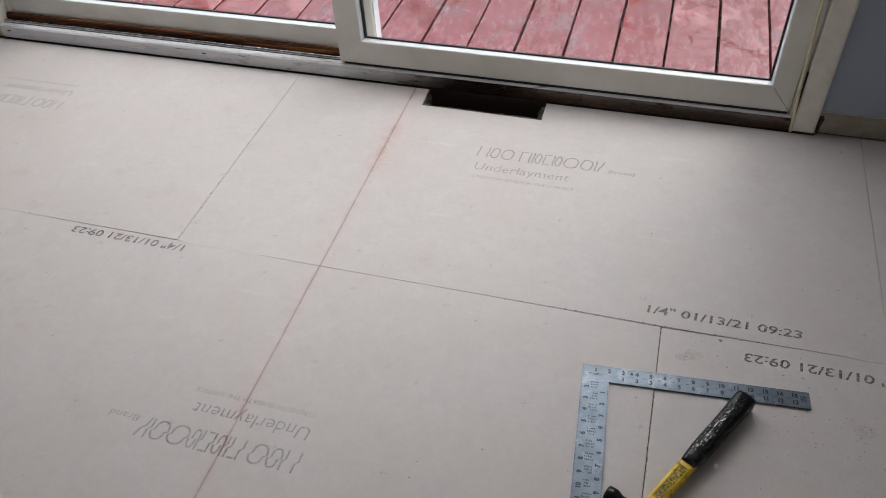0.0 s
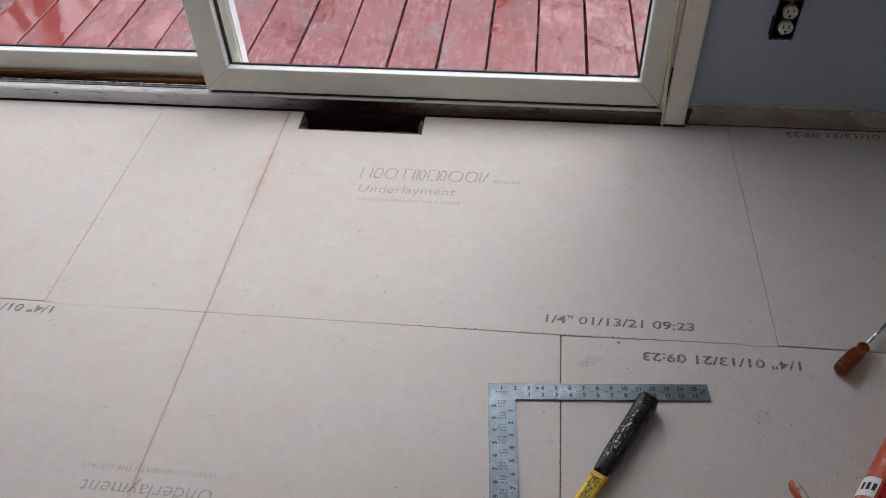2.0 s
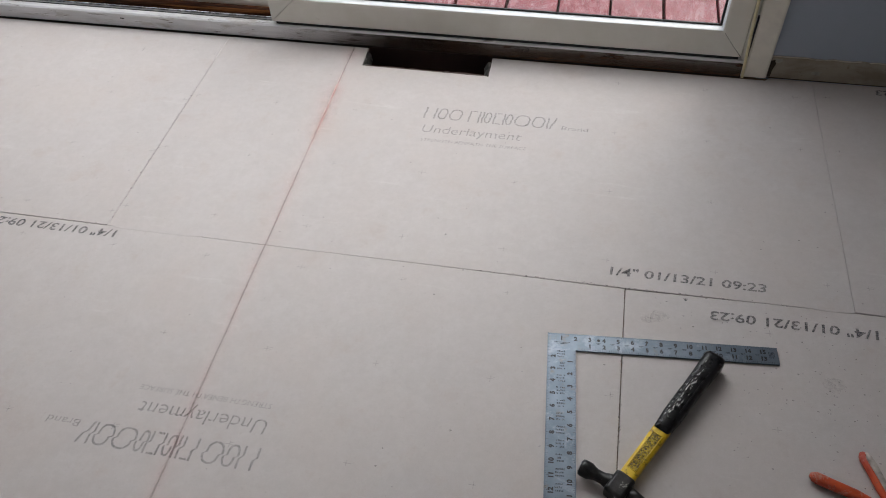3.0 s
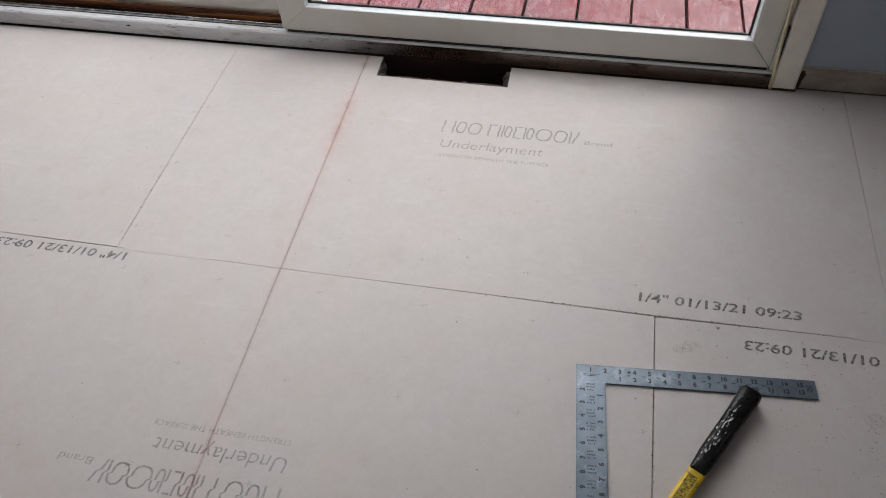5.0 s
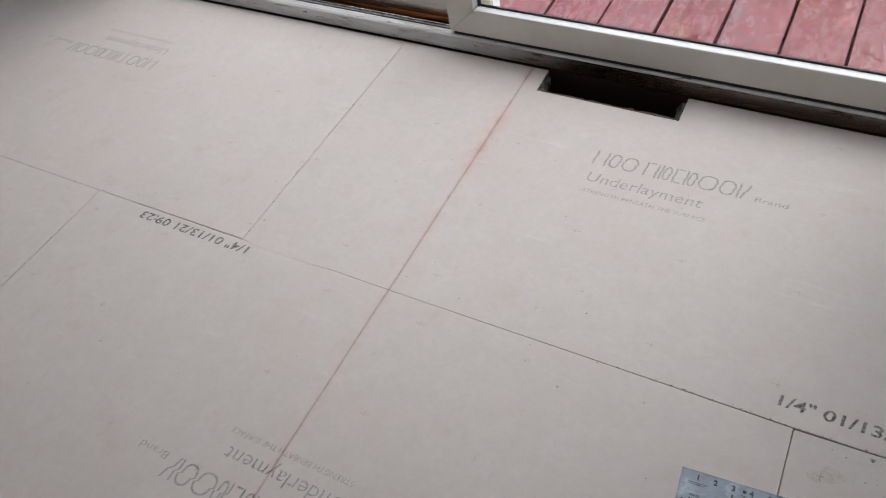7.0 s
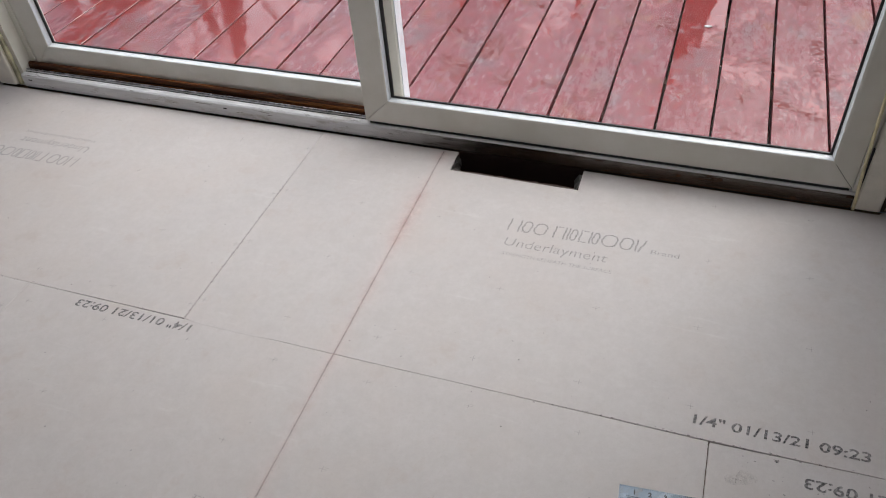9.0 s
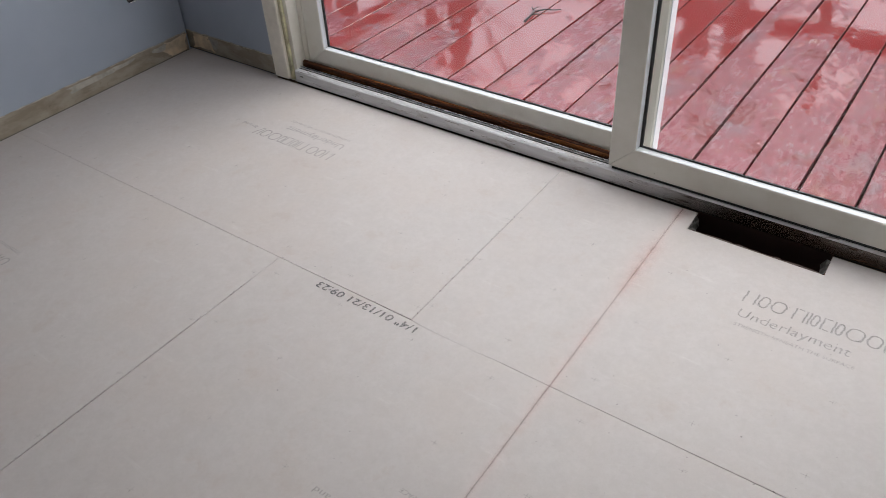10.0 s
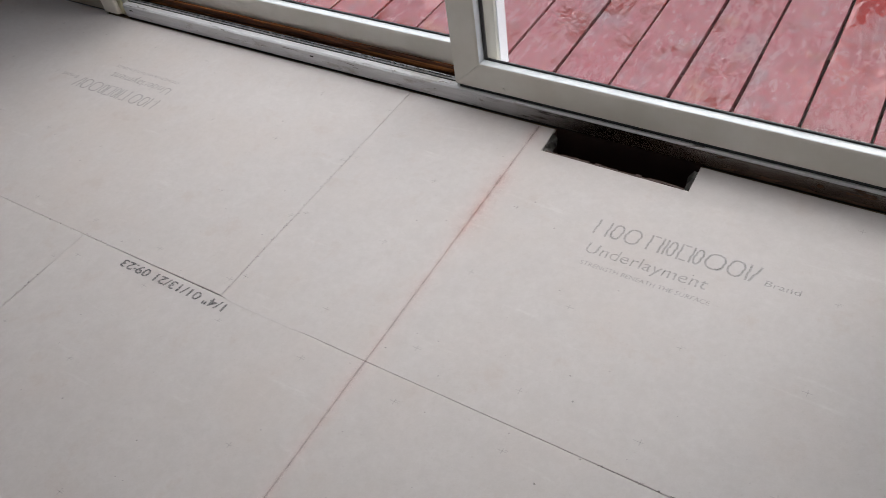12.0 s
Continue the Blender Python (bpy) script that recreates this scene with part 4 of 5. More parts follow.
part("hang_hole", moved(prism(bmesh.new(), [(0.0028 * math.cos(a), 0.0028 * math.sin(a)) for a in [2 * math.pi * j / 14 for j in range(14)]], "z", 0.0033, 0.0036), Matrix.Translation((3.62 * INCH, -0.011, 0))), M_BLACK, blade)

# ---- hammer ----
hammer = root("claw_hammer", "claw hammer with yellow shaft and paint-flecked black rubber grip", "hammer")
E0, E1 = Vector((0.158, -0.150, 0.0)), Vector((0.008, -0.408, 0.0))
hd = (E1 - E0).normalized()
hs = Vector((-hd.y, hd.x, 0))


def along(s, z):
    p = E0 + hd * s
    return (p.x, p.y, z)


def rounded(hw, hh, power, a):
    """A point of a rounded rectangle's edge in the direction a, across and up."""
    c, q = math.cos(a), math.sin(a)
    r = (abs(c / hw) ** power + abs(q / hh) ** power) ** (-1 / power)
    return c * r, q * r


def bar_along(rings, power, sides=24):
    """A bar along the handle: rings of (distance, half width, half height)."""
    bm = bmesh.new()
    loops = []
    for s, hw, hh in rings:
        loop = []
        for k in range(sides):
            c, q = rounded(hw, hh, power, 2 * math.pi * (k + 0.5) / sides)
            loop.append(bm.verts.new(E0 + hd * s + hs * c + Vector((0, 0, 0.0182 + q))))
        loops.append(loop)
    for p, n in zip(loops, loops[1:]):
        for k in range(sides):
            bm.faces.new((p[k], p[(k + 1) % sides], n[(k + 1) % sides], n[k]))
    bm.faces.new(loops[0][::-1])
    bm.faces.new(loops[-1])
    bmesh.ops.recalc_face_normals(bm, faces=bm.faces)
    return bm


GRIP = [(0.0, 0.0135, 0.013), (0.002, 0.0175, 0.0165), (0.008, 0.0192, 0.0180), (0.02, 0.0188, 0.0178), (0.05, 0.0172, 0.0164), (0.085, 0.0166, 0.0158), (0.12, 0.0168, 0.0158), (0.150, 0.0164, 0.0154), (0.172, 0.0146, 0.0140), (0.184, 0.0138, 0.0130), (0.188, 0.0128, 0.0116)]
grip = part("grip", bar_along(GRIP, 4.0), M_GRIP, hammer, "black rubber grip", True)
bm = bmesh.new()
flecks = random.Random(5)
for _ in range(85):
    s = flecks.gauss(0.108, 0.028)
    if not 0.012 < s < 0.172:
        continue
    a = flecks.gauss(1.85, 0.24)
    over = next((p, n) for p, n in zip(GRIP, GRIP[1:]) if p[0] <= s <= n[0])
    f = (s - over[0][0]) / (over[1][0] - over[0][0])
    c_, q_ = rounded(over[0][1] + (over[1][1] - over[0][1]) * f, over[0][2] + (over[1][2] - over[0][2]) * f, 4.0, a)
    p = E0 + hd * s + hs * c_ + Vector((0, 0, 0.0182 + q_))
    k = flecks.uniform(0.0003, 0.0014)
    tan = (hs * -math.sin(a) + Vector((0, 0, math.cos(a)))).normalized()
    nor = (hs * math.cos(a) + Vector((0, 0, math.sin(a)))).normalized()
    bm.faces.new([bm.verts.new(p + nor * 0.0004 + (hd * math.cos(t) * flecks.uniform(1.0, 4.0) + tan * math.sin(t) * flecks.uniform(0.4, 1.1)) * k) for t in [2 * math.pi * j / 7 for j in range(7)]])
part("paint_flecks", bm, M_PAINT_FLECK, grip, "dried white paint flecks")
ridge = bmesh.new()
for q in (1.05, 2.05):
    c_, q_ = rounded(0.0160, 0.0156, 4.0, q)
    tube_along(ridge, [(tuple(E0 + hd * (0.03 + 0.006 * i) + hs * c_ + Vector((0, 0, 0.0184 + q_))), 0.0013) for i in range(20)], 6)
part("grip_rib", ridge, M_GRIP, grip)
shaft = part("shaft", bar_along([(0.170, 0.0142, 0.0098), (0.19, 0.0142, 0.0098), (0.24, 0.0134, 0.0096), (0.292, 0.0130, 0.0096), (0.309, 0.0128, 0.0094)], 5.0), M_YELLOW_SHAFT, hammer, "yellow fibreglass shaft", True)
# a raised border round the printed field of the shaft
border = bmesh.new()
field = [(0.197, -0.0085), (0.197, 0.0085), (0.276, 0.0076), (0.276, -0.0076)]
for (s0, w0), (s1, w1) in zip(field, field[1:] + field[:1]):
    tube_along(border, [(tuple(E0 + hd * (s0 + (s1 - s0) * f) + hs * (w0 + (w1 - w0) * f) + Vector((0, 0, 0.0278))), 0.0009) for f in (0, 0.5, 1)], 6)
part("shaft_border", border, M_YELLOW_SHAFT, shaft, "", True)
bm = bmesh.new()
bm.faces.new([bm.verts.new(E0 + hd * s + hs * w * 0.86 + Vector((0, 0, 0.0283 if s < 0.2 else 0.0281))) for s, w in field])
k_ = Mat("worn_shaft_print")
k_.set(color=(0.05, 0.042, 0.012), rough=0.6, alpha=k_.ramp(k_.noise(260, 5, 0.75, (1, 1, 1), False, 0.5), 0.42, 0.58, 0.08, 0.8))
part("shaft_print", bm, k_.m, shaft, "worn black print", True)
# head: striking face, neck, eye block and claw along the cross direction
ax = Vector((-0.93, 0.37, 0)).normalized()
c0 = E0 + hd * 0.309


def hp(s, off=0.0, z=0.018):
    p = c0 + ax * s + hd * off
    return (p.x, p.y, z)


head = part("head", tube_along(bmesh.new(), [(hp(0.066), 0.0105), (hp(0.0655), 0.0128), (hp(0.062), 0.0138), (hp(0.050), 0.0138), (hp(0.047), 0.0122), (hp(0.040), 0.0095), (hp(0.028), 0.0098), (hp(0.018), 0.0130), (hp(0.010), 0.0150), (hp(-0.010), 0.0150), (hp(-0.018), 0.0125)], 24), M_HEAD, hammer, "dark worn steel head", True)
part("strike_face", tube_along(bmesh.new(), [(hp(0.0661), 0.0103), (hp(0.0672), 0.0095)], 20), M_SHAFT, head, "polished striking face")
for q in (-1, 1):
    part("claw", tube_along(bmesh.new(), [(hp(-0.012, 0.001), 0.0115), (hp(-0.030, 0.003 + q * 0.001, 0.018 + q * 0.004), 0.0085), (hp(-0.052, 0.009, 0.018 + q * 0.0075), 0.0062), (hp(-0.074, 0.020, 0.018 + q * 0.010), 0.0036), (hp(-0.085, 0.028, 0.018 + q * 0.011), 0.0012)], 12), M_HEAD, head, "", True)
collar = box(bmesh.new(), -0.0170, 0.0170, -0.0225, 0.0200, -0.0148, 0.0148, 0.006, 4)
part("eye_collar", moved(collar, Matrix.Translation(along(0.309, 0.0182)) @ Matrix.Rotation(math.atan2(hs.y, hs.x), 4, "Z")), M_HEAD, head)

# ---- screwdriver ----
sd = root("screwdriver", "screwdriver with clear amber handle on the floor panels", "screwdriver")
s0, sdir = Vector((0.512, -0.056, 0.0155)), Vector((0.69, 0.72, 0)).normalized()


def star(bm, spec, lobes=6):
    rings = []
    side = Vector((-sdir.y, sdir.x, 0))
    for s, r, depth in spec:
        ring = []
        for k in range(48):
            a = 2 * math.pi * k / 48
            rr = r * (1 - depth * (0.5 + 0.5 * math.cos(lobes * a)))
            ring.append(bm.verts.new(s0 + sdir * s + side * rr * math.cos(a) + Vector((0, 0, rr * math.sin(a)))))
        rings.append(ring)
    for p, q in zip(rings, rings[1:]):
        for k in range(48):
            bm.faces.new((p[k], p[(k + 1) % 48], q[(k + 1) % 48], q[k]))
    bm.faces.new(rings[0][::-1])
    bm.faces.new(rings[-1])
    bmesh.ops.recalc_face_normals(bm, faces=bm.faces)
    return bm


part("handle", star(bmesh.new(), [(0.0, 0.009, 0), (0.003, 0.0135, 0.0), (0.010, 0.0152, 0.12), (0.016, 0.0155, 0.28), (0.052, 0.0150, 0.30), (0.062, 0.0140, 0.12), (0.068, 0.0102, 0), (0.075, 0.0108, 0), (0.081, 0.0120, 0), (0.085, 0.0115, 0), (0.087, 0.008, 0)]), M_AMBER, sd, "translucent amber plastic handle", True)
tip = s0 + sdir * 0.20
part("shank", tube_along(bmesh.new(), [(tuple(s0 + sdir * 0.082), 0.0033), (tuple(s0 + sdir * 0.17), 0.0033), (tuple(tip), 0.0028)], 14), M_SHAFT, sd, "steel shank", True)

# ---- sealant tube ----
tube = root("sealant_tube", "orange and red sealant tube lying on the floor", "tube")
ta, tb = Vector((0.615, -0.147, 0.0255)), Vector((0.468, -0.363, 0.0255))
td = (tb - ta).normalized()
ts = Vector((-td.y, td.x, 0))
TR = 0.0252
body_tube = part("body", tube_along(bmesh.new(), [(tuple(ta - td * 0.004), 0.020), (tuple(ta), 0.0245), (tuple(ta + td * 0.004), TR), (tuple(tb), TR), (tuple(tb + td * 0.003), 0.0240)], 36), M_ORANGE, tube, "scuffed orange plastic body", True)


def wrap(a0, a1, f0, f1, lift):
    """A film round part of the tube: angles in degrees from straight up, positive away from the hammer."""
    bm = bmesh.new()
    n = max(3, int(abs(a1 - a0) / 6))
    ln = (tb - ta).length
    rows = []
    for f in (f0, f1):
        rows.append([bm.verts.new(ta + td * ln * f - ts * math.sin(radians(a0 + (a1 - a0) * i / n)) * -1 * (TR + lift) + Vector((0, 0, math.cos(radians(a0 + (a1 - a0) * i / n)) * (TR + lift)))) for i in range(n + 1)])
    for i in range(n):
        bm.faces.new((rows[0][i], rows[0][i + 1], rows[1][i + 1], rows[1][i]))
    return bm


label = part("label", wrap(2, 125, 0.30, 0.99, 0.0004), M_RED, body_tube, "red printed label", True)
part("label_band", wrap(-95, -8, 0.70, 0.86, 0.0007), M_WHITE_LABEL, body_tube, "white label band", True)
bm = bmesh.new()
for i in range(3):
    b2 = wrap(-66 + i * 20, -54 + i * 20, 0.75, 0.81, 0.0010)
    me = bpy.data.meshes.new("tmp")
    b2.to_mesh(me)
    b2.free()
    bm.from_mesh(me)
    bpy.data.meshes.remove(me)
part("label_print", bm, M_INKLINE, body_tube, "plain dark print bars")
bm = bmesh.new()
for i in range(7):
    b2 = wrap(14 + i * 9, 19 + i * 9, 0.30 + 0.03 * (i % 3), 0.58, 0.0009)
    me = bpy.data.meshes.new("tmp")
    b2.to_mesh(me)
    b2.free()
    bm.from_mesh(me)
    bpy.data.meshes.remove(me)
part("label_lines", bm, M_WHITE_LABEL, body_tube, "plain white print bars")

# ---- pliers ----
pl = root("pliers", "open pliers with dirty orange handles on the floor", "pliers")


def handle(pts, r0, r1):
    pts = [*pts[:2], tuple(a + (b - a) * 0.25 for a, b in zip(pts[1], pts[2])), *pts[2:]]
    n = len(pts)
    rr = [r0 + (r1 - r0) * i / (n - 1) for i in range(n)]
    rr[0] *= 0.35
    rr[1] *= 0.80
    return tube_along(bmesh.new(), [(p, r) for p, r in zip(pts, rr)], 16, 0.85)


h1 = part("handle", handle([(0.296, -0.340, 0.008), (0.301, -0.343, 0.0085), (0.325, -0.352, 0.009), (0.36, -0.364, 0.0095), (0.395, -0.382, 0.010), (0.425, -0.405, 0.010)], 0.0108, 0.0080), M_ORANGE, pl, "orange plastic handle", True)
h2 = part("handle", handle([(0.380, -0.289, 0.010), (0.382, -0.294, 0.010), (0.391, -0.318, 0.010), (0.401, -0.350, 0.010), (0.414, -0.380, 0.010), (0.428, -0.402, 0.010)], 0.0105, 0.0080), M_ORANGE, pl, "orange plastic handle", True)
part("grip_inlay", handle([(0.3845, -0.292, 0.0155), (0.387, -0.300, 0.0160), (0.397, -0.326, 0.016), (0.406, -0.352, 0.0155), (0.415, -0.373, 0.015)], 0.0070, 0.0048), M_DIRTY, h2, "dirty grey inlay", True)
part("pivot", moved(prism(bmesh.new(), [(0.011 * math.cos(a), 0.011 * math.sin(a)) for a in [2 * math.pi * j / 20 for j in range(20)]], "z", 0.003, 0.017), Matrix.Translation((0.432, -0.412, 0))), M_HEAD, pl, "steel pivot", False)
for q in (-1, 1):
    part("jaw", tube_along(bmesh.new(), [((0.430, -0.410, 0.010), 0.0085), ((0.444 + q * 0.004, -0.432 + q * 0.003, 0.010), 0.0075), ((0.466 + q * 0.003, -0.468 + q * 0.002, 0.010), 0.0032)], 10), M_HEAD, pl, "steel jaw", True)

# ---- printing on the panels, chalk and wear ----
ZP = 0.00035
RED_X = -0.7335
chalk_ob = root("chalk_line", "red snapped chalk line with dust across the floor", "chalk line", m=Matrix.Translation((RED_X, 0, 0)) @ Matrix.Rotation(radians(0.35), 4, "Z"))
for name, half, lift, mat in (("dust", 0.036, 0.0003, M_CHALK_DUST), ("snapped_line", 0.005, 0.0005, M_CHALK)):
    strip = bmesh.new()
    flat(strip, -half, half, -2.4, 0.648, ZP + lift)
    flat(strip, -half, half, 0.648, 0.722, ZP + lift)
    part(name, strip, mat, chalk_ob)


# ---- underlayment panels ----
def panel(pts, sink=0.0):
    """One sheet, its outline given in order, with slightly eased top edges."""
    bm = bmesh.new()
    e = 0.0007
    low = [bm.verts.new((p[0], p[1], -0.0064 - sink)) for p in pts]
    mid = [bm.verts.new((p[0], p[1], -e - sink)) for p in pts]
    n = len(pts)
    ins = []
    for i in range(n):
        a, b, c = Vector(pts[i - 1]), Vector(pts[i]), Vector(pts[(i + 1) % n])
        d1, d2 = (b - a).normalized(), (c - b).normalized()
        n1, n2 = Vector((-d1.y, d1.x)), Vector((-d2.y, d2.x))
        q = b + (n1 + n2) * e
        ins.append(bm.verts.new((q.x, q.y, -sink)))
    for i in range(n):
        j = (i + 1) % n
        bm.faces.new((low[i], low[j], mid[j], mid[i]))
        bm.faces.new((mid[i], mid[j], ins[j], ins[i]))
    bm.faces.new(ins)
    bm.faces.new(low[::-1])
    bmesh.ops.recalc_face_normals(bm, faces=bm.faces)
    return part("underlayment_panel", bm, M_PAPER, subfloor)


XA, XB, XC, XD = -1.0925, 0.4185, -1.512, 0.0


def wy(x):
    return 0.733 - 0.0075 * (x + 0.9) - 0.006


g = 0.0005
pA_left = panel([(LEFT + 0.010, 0.0105), (XC, 0.0050), (XA - 0.0010, 0.0042), (XA - g - 0.004, wy(XA)), (DOOR_L - 0.064, wy(DOOR_L)), (DOOR_L - 0.072, wy(DOOR_L) + 0.011), (LEFT + 0.002, wy(LEFT) + 0.011)], 0.0002)
pA_mid = panel([(XA, 0.0024), (-0.73, 0.0004), (0.0, 0.0007), (XB - g, 0.0066), (XB - g + 0.008, wy(XB) + 0.011), (0.326, wy(0.32) + 0.011), (0.316, wy(0.32)), (-0.364, wy(-0.364)), (-0.363, 0.6425), (-0.6965, 0.6465), (-0.699, wy(-0.699)), (XA - 0.004, wy(XA))])
pA_right = panel([(XB + g, 0.0088), (XB + 1.51, 0.004), (XB + 1.51, wy(1.9) + 0.011), (XB + g + 0.008, wy(XB) + 0.011)], 0.0003)
pB_left = panel([(LEFT + 0.0195, -0.914), (XC - 0.0011, -0.914), (XC - 0.0011, -0.11), (XC - 0.0002, -0.06), (XC - 0.0002, 0.0044), (LEFT + 0.010, 0.0100)])
pB_mid = panel([(XC + 0.0009, -0.914), (XD - 0.0008, -0.914), (XD - 0.0008, -0.0012), (-0.35, -0.0001), (-0.73, -0.0001), (XA, 0.0021), (XC + 0.0002, 0.0043), (XC + 0.0002, -0.06), (XC + 0.0009, -0.11)], 0.0001)
pB_right = panel([(XD + 0.0008, -0.914), (XD + 1.512, -0.914), (XD + 1.512, 0.0015), (XB, 0.0060), (0.28, 0.0044), (0.14, 0.0012), (XD + 0.0008, -0.0022)], 0.0004)
panel([(XD + 1.514, -0.914), (RIGHT, -0.914), (RIGHT, 0.003), (XD + 1.514, 0.0015)])
panel([(XB + 1.512, 0.004), (RIGHT, 0.004), (RIGHT, wy(2.2)), (XB + 1.512, wy(1.9))])
# stretches of the long joint that are filled flush with dust
for a, b, y in ((XA + 0.012, XA + 0.215, 0.0016), (0.345, XB - 0.004, 0.0058)):
    fill = bmesh.new()
    prism(fill, [(a, y - 0.0012), (a + 0.03, y - 0.0030), (b - 0.04, y - 0.0030), (b, y - 0.0008), (b, y + 0.0010), (b - 0.03, y + 0.0028), (a + 0.04, y + 0.0028), (a, y + 0.0010)], "z", -0.003, 0.00025)
    part("joint_filler", fill, M_PAPER, subfloor)
for r in range(3):
    y1, y0 = -0.9155 - r * 0.9155, -0.9155 - (r + 1) * 0.9155 + 0.0012
    y0 = max(y0, BACK)
    xs = [LEFT + 0.022 + 0.01 * r, -1.09, 0.42, 1.93, RIGHT] if r % 2 == 0 else [LEFT + 0.032, -1.51, 0.0, 1.51, RIGHT]
    for a, b in zip(xs, xs[1:]):
        panel([(a + g, y0), (b - g, y0), (b - g, y1), (a + g, y1)])


def printed(parent, text, x, y, size, width, turned, material=None, spacing=1.0, bold=0.0):
    """Words printed flat on a panel from their first letter's foot; turned: read from the far side."""
    bm = letters(text, size, width, spacing, 0.0, bold)
    for v in bm.verts:
        if v.co.y > size * 0.52:
            v.co.x += size * 0.08
    moved(bm, Matrix.Translation((x, y, ZP)) @ Matrix.Rotation(math.pi if turned else 0, 4, "Z"))
    return part("print", bm, material or M_INK, parent, "faint grey printed words")


def ring_shape(bm, cx, cy, w, h, t):
    """A flat ring with rounded corners, w by h, its stroke t wide."""
    out, inn = [], []
    for i in range(28):
        a = 2 * math.pi * i / 28
        c, q = rounded(w / 2, h / 2, 2.5, a)
        d, e = rounded(w / 2 - t, h / 2 - t, 2.5, a)
        out.append(bm.verts.new((cx + c, cy + q, 0)))
        inn.append(bm.verts.new((cx + d, cy + e, 0)))
    for i in range(28):
        j = (i + 1) % 28
        bm.faces.new((out[i], out[j], inn[j], inn[i]))


def stem_shape(bm, x0, x1, y0, y1, lean=0.0):
    """A flat upright bar cut into short lengths; lean moves its top sideways."""
    n = max(1, round((y1 - y0) / 0.006))
    for i in range(n):
        f, e = i / n, (i + 1) / n
        bm.faces.new([bm.verts.new(c) for c in ((x0 + lean * f, y0 + (y1 - y0) * f, 0), (x1 + lean * f, y0 + (y1 - y0) * f, 0), (x1 + lean * e, y0 + (y1 - y0) * e, 0), (x0 + lean * e, y0 + (y1 - y0) * e, 0))])


def brand_shapes(parent, x, y, turned, slip=0.0022):
    """The maker's mark as plain bars and rings of its size and colour; slip: how far the second pass of the print head is off."""
    bm = bmesh.new()
    H, t = 0.042, 0.0036
    cur = 0.0
    for kind_, w in (("two", 0.026), ("ring", 0.021), ("ring", 0.029), ("", 0.010), ("dash", 0.017), ("one", t), ("pair", 0.021), ("dashes", 0.017), ("pair", 0.021), ("ring", 0.034), ("ring", 0.028), ("slant", 0.021)):
        if kind_ == "ring":
            ring_shape(bm, cur + w / 2, H / 2, w, H, t)
        elif kind_:
            stem_shape(bm, cur, cur + t, 0, H)
        if kind_ == "two":
            stem_shape(bm, cur + w - t, cur + w, 0, H)
        if kind_ in ("dash", "dashes"):
            flat(bm, cur + t * 1.6, cur + w, H - t, H, 0)
        if kind_ == "dashes":
            flat(bm, cur + t * 1.6, cur + w, 0, t, 0)
        if kind_ == "pair":
            ring_shape(bm, cur + t * 1.5 + (w - t * 1.5) / 2, H * 0.5, w - t * 1.5, H, t)
        if kind_ == "slant":
            stem_shape(bm, cur + t * 1.6, cur + t * 2.7, 0, H, w - t * 2.7)
        cur += w + (0.0045 if kind_ else 0)
    k = 0.318 / (cur - 0.0045)
    for v in bm.verts:
        v.co.x = v.co.x * k + (slip if v.co.y > H * 0.5 else 0.0)
    moved(bm, Matrix.Translation((x, y, ZP)) @ Matrix.Rotation(math.pi if turned else 0, 4, "Z"))
    part("maker_mark", bm, M_INK, parent, "faint grey maker's mark")
    s = -1 if turned else 1
    printed(parent, "Brand", x + s * 0.331, y + s * 0.001, 0.014, 0.062, turned)
    printed(parent, "Underlayment", x + s * 0.006, y - s * 0.052, 0.028, 0.235, turned, bold=-0.0002)
    printed(parent, "STRENGTH BENEATH THE SURFACE", x + s * 0.010, y - s * 0.084, 0.0105, 0.248, turned, bold=-0.0001)


brand_shapes(pA_mid, -0.494, 0.456, False)
brand_shapes(pA_left, -1.718, 0.452, True)
brand_shapes(pB_mid, -0.582, -0.441, True, 0.006)
brand_shapes(pB_left, -2.10, -0.43, True)
DATE = "1/4\" 01/13/21 09:23"
printed(pA_mid, DATE, -0.031, 0.031, 0.020, 0.294, False, M_INK_DARK, 1.0, 0.0005)
printed(pB_right, DATE, 0.452, -0.030, 0.020, 0.294, True, M_INK_DARK, 1.0, 0.0005)
printed(pB_mid, DATE, -1.062, -0.009, 0.020, 0.297, True, M_INK_DARK, 1.0, 0.0005)
printed(pA_right, DATE, 0.863, 0.712, 0.020, 0.294, True, M_INK_DARK, 1.0, 0.0005)


def crosses(parent, x0, nx, y0, ny, seed, skip=0.12):
    rng = random.Random(seed)
    bm = bmesh.new()
    for i in range(nx):
        for j in range(ny):
            if rng.random() < skip:
                continue
            x, y = x0 + 0.2077 * i + rng.uniform(-0.002, 0.002), y0 + 0.1985 * j + rng.uniform(-0.002, 0.002)
            a, b = rng.uniform(0.006, 0.009), rng.uniform(0.005, 0.008)
            o = rng.uniform(-0.003, 0.003)
            flat(bm, x - a, x + a, y - 0.0007, y + 0.0007, ZP)
            flat(bm, x + o - 0.0007, x + o + 0.0007, y - b, y + b, ZP + 0.00005)
            if rng.random() < 0.5:
                flat(bm, x + 0.002, x + 0.009, y + 0.003, y + 0.0042, ZP)
    return part("fastener_marks", bm, M_MARK, parent, "faint printed fastener crosses")


crosses(pA_mid, -1.0795, 8, 0.066, 3, 41)
crosses(pA_mid, 0.378 - 0.2077 * 2, 3, 0.659, 1, 42, 0)
crosses(pA_left, -1.105 - 0.2077 * 7, 8, 0.047, 4, 43)
crosses(pA_right, 0.455, 7, 0.069, 4, 44)
crosses(pB_mid, -1.472, 8, -0.841, 5, 45)
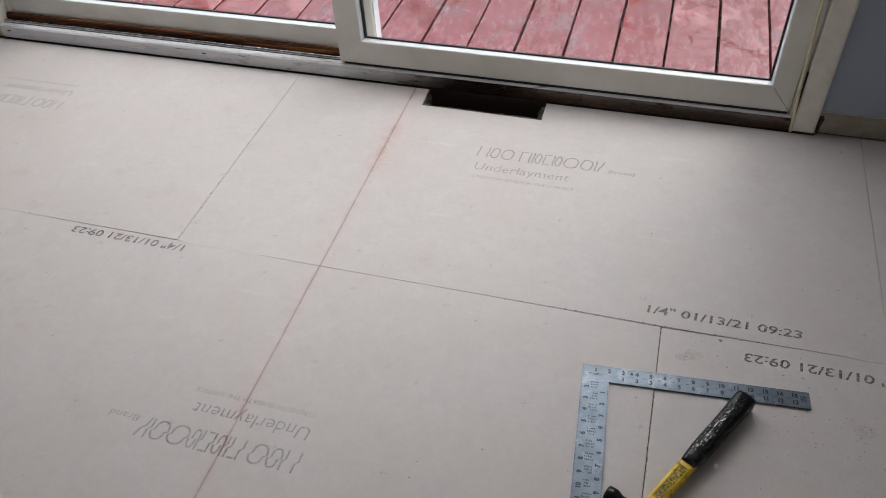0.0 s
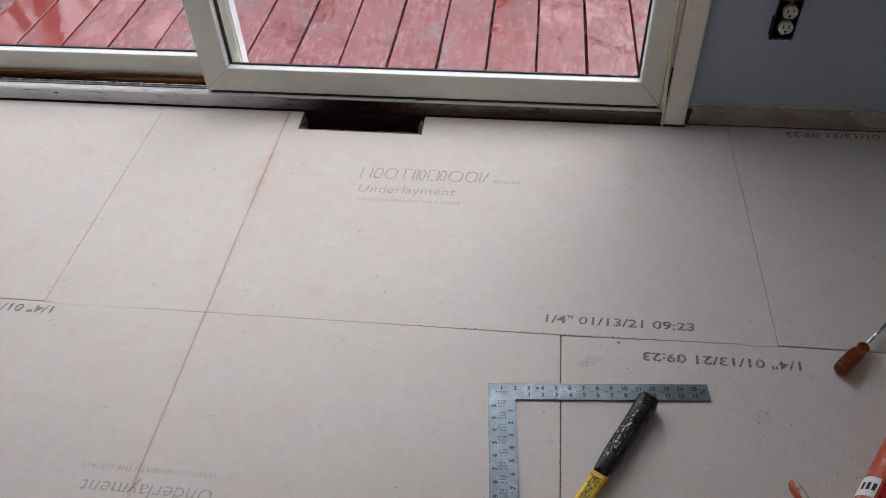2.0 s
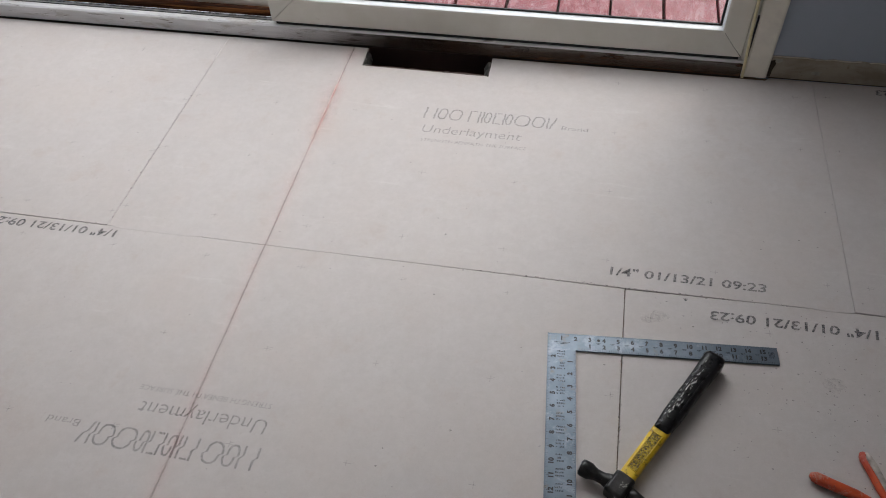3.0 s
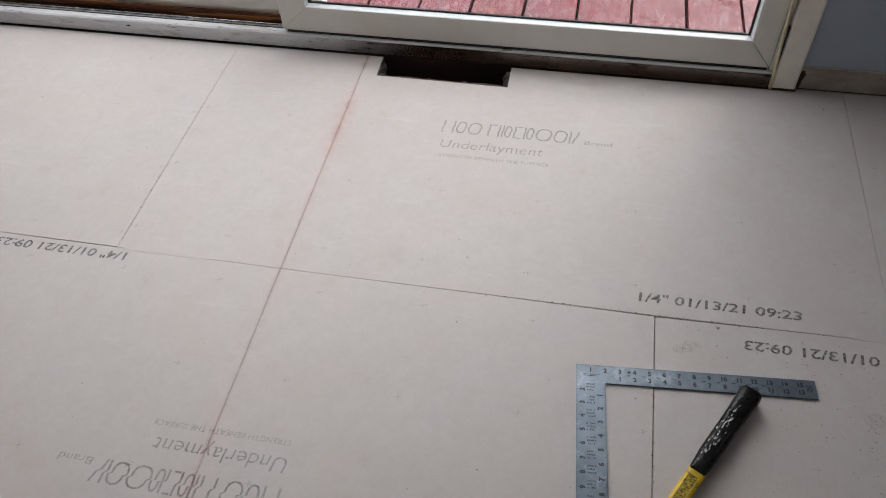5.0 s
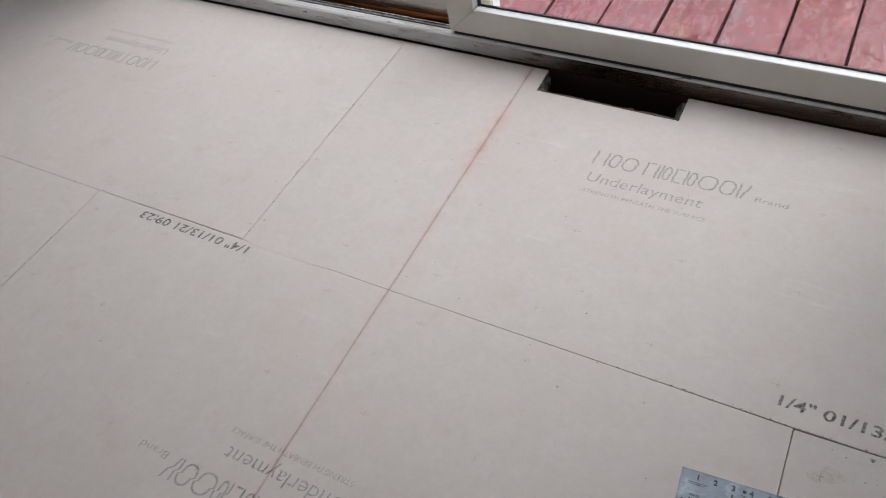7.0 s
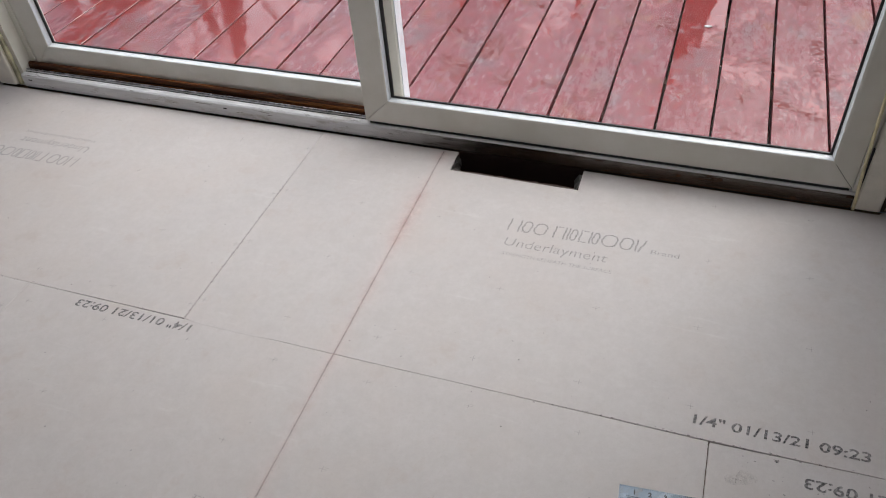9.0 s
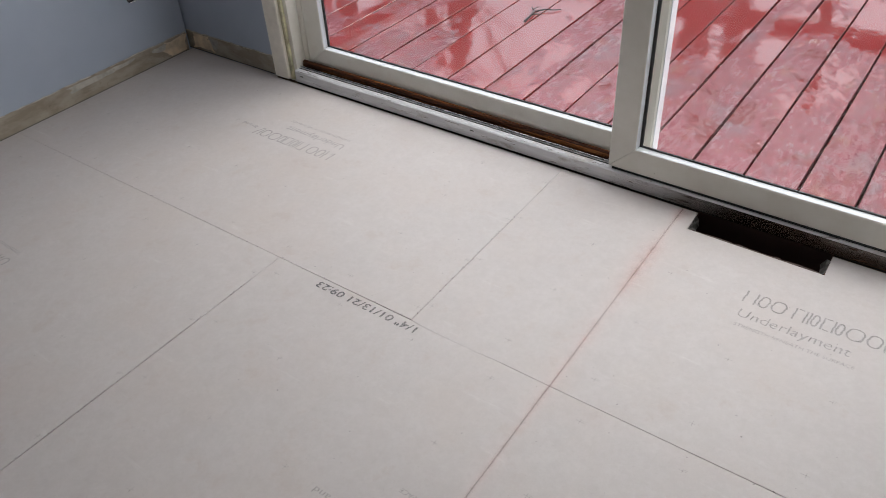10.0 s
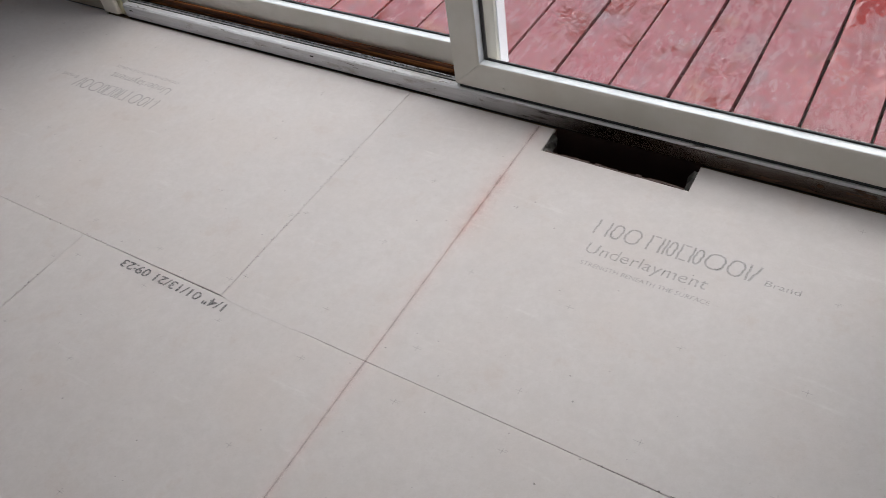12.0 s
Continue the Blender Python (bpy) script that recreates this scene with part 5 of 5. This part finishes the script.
crosses(pB_left, -1.528 - 0.2077 * 5, 6, -0.867, 5, 46)
crosses(pB_right, 0.05, 7, -0.859, 5, 47)


# ---- scuffs and dust on the panels ----
def smear(name, x, y, length, width, ang, material, parent, seed):
    rng = random.Random(seed)
    bm = bmesh.new()
    n = 9
    up = [bm.verts.new((length * (i / n - 0.5), width * 0.5 * math.sin(math.pi * i / n) * rng.uniform(0.6, 1.2), 0)) for i in range(1, n)]
    dn = [bm.verts.new((length * (i / n - 0.5), -width * 0.5 * math.sin(math.pi * i / n) * rng.uniform(0.6, 1.2), 0)) for i in range(1, n)]
    for i in range(n - 2):
        bm.faces.new((dn[i], dn[i + 1], up[i + 1], up[i]))
    moved(bm, Matrix.Translation((x, y, ZP + 0.0001)) @ Matrix.Rotation(radians(ang), 4, "Z"))
    return part(name, bm, material, parent)


def stain(name, color, strength, lo=0.45, hi=0.62, scale=55):
    k = Mat(name)
    k.set(color=color, rough=0.8, alpha=k.ramp(k.noise(scale, 5, 0.7), lo, hi, 0, strength))
    return k.m


M_SCUFF = stain("dirt_scuff", (0.26, 0.19, 0.15), 0.30, 0.40, 0.75, 120)
smear("scuff", 0.36, -0.160, 0.05, 0.035, 10, M_SCUFF, pB_right, 1)
smear("scuff", 0.057, -0.061, 0.07, 0.03, 20, M_SCUFF, pB_right, 2)
smear("scuff", 0.113, -0.010, 0.010, 0.006, 30, M_INK_DARK, pB_right, 3)
rng = random.Random(91)
bm = bmesh.new()
for _ in range(210):
    x, y = rng.uniform(-2.5, 1.0), rng.uniform(-0.8, 0.68)
    k = rng.uniform(0.0006, 0.0024)
    bm.faces.new([bm.verts.new((x + k * math.cos(a) * rng.uniform(0.5, 1.2), y + k * math.sin(a) * rng.uniform(0.5, 1.2), ZP + 0.0005)) for a in [2 * math.pi * j / 6 for j in range(6)]])
M_SPECK = stain("dark_dirt_specks", (0.19, 0.15, 0.12), 0.55, 0.30, 0.60, 200)
tagged(part("floor_specks", bm, M_SPECK), "tiny dark specks of dirt on the panels", "dirt specks", kind="stuff")
grit = bmesh.new()
for _ in range(260):
    x, y = rng.gauss(0.36, 0.16), rng.gauss(-0.18, 0.13)
    if not (0.02 < x < 0.85 and -0.6 < y < -0.008):
        continue
    k = rng.uniform(0.0005, 0.0018)
    grit.faces.new([grit.verts.new((x + k * math.cos(a) * rng.uniform(0.5, 1.5), y + k * math.sin(a) * rng.uniform(0.5, 1.1), ZP + 0.0004)) for a in [2 * math.pi * j / 6 for j in range(6)]])
tagged(part("trodden_grit", grit, M_SPECK), "brown trodden grit scattered round the tools", "dirt specks", kind="stuff")

# crumbled bits along the joints of the panels
crumbs = bmesh.new()
for x0, y0, x1, y1, n in ((XA, 0.01, XA - 0.004, 0.50, 46), (-0.30, 0.000, 0.34, 0.004, 60), (XD, -0.004, XD, -0.40, 26), (XC, -0.12, XC, -0.80, 40), (LEFT + 0.1, 0.010, XC, 0.005, 40), (XC, 0.0050, XA, 0.0032, 24)):
    for _ in range(n):
        f = rng.random()
        x, y = x0 + (x1 - x0) * f + rng.gauss(0, 0.0014), y0 + (y1 - y0) * f + rng.gauss(0, 0.0014)
        k, turn = rng.uniform(0.0006, 0.0020), math.atan2(y1 - y0, x1 - x0) + rng.uniform(-0.5, 0.5)
        crumbs.faces.new([crumbs.verts.new((x + k * (1.8 * math.cos(a) * math.cos(turn) - 0.6 * math.sin(a) * math.sin(turn)), y + k * (1.8 * math.cos(a) * math.sin(turn) + 0.6 * math.sin(a) * math.cos(turn)), ZP + 0.00055)) for a in [2 * math.pi * j / 6 for j in range(6)]])
tagged(part("joint_crumbs", crumbs, M_SPECK), "dark crumbs along the joints between the panels", "dirt specks", kind="stuff")
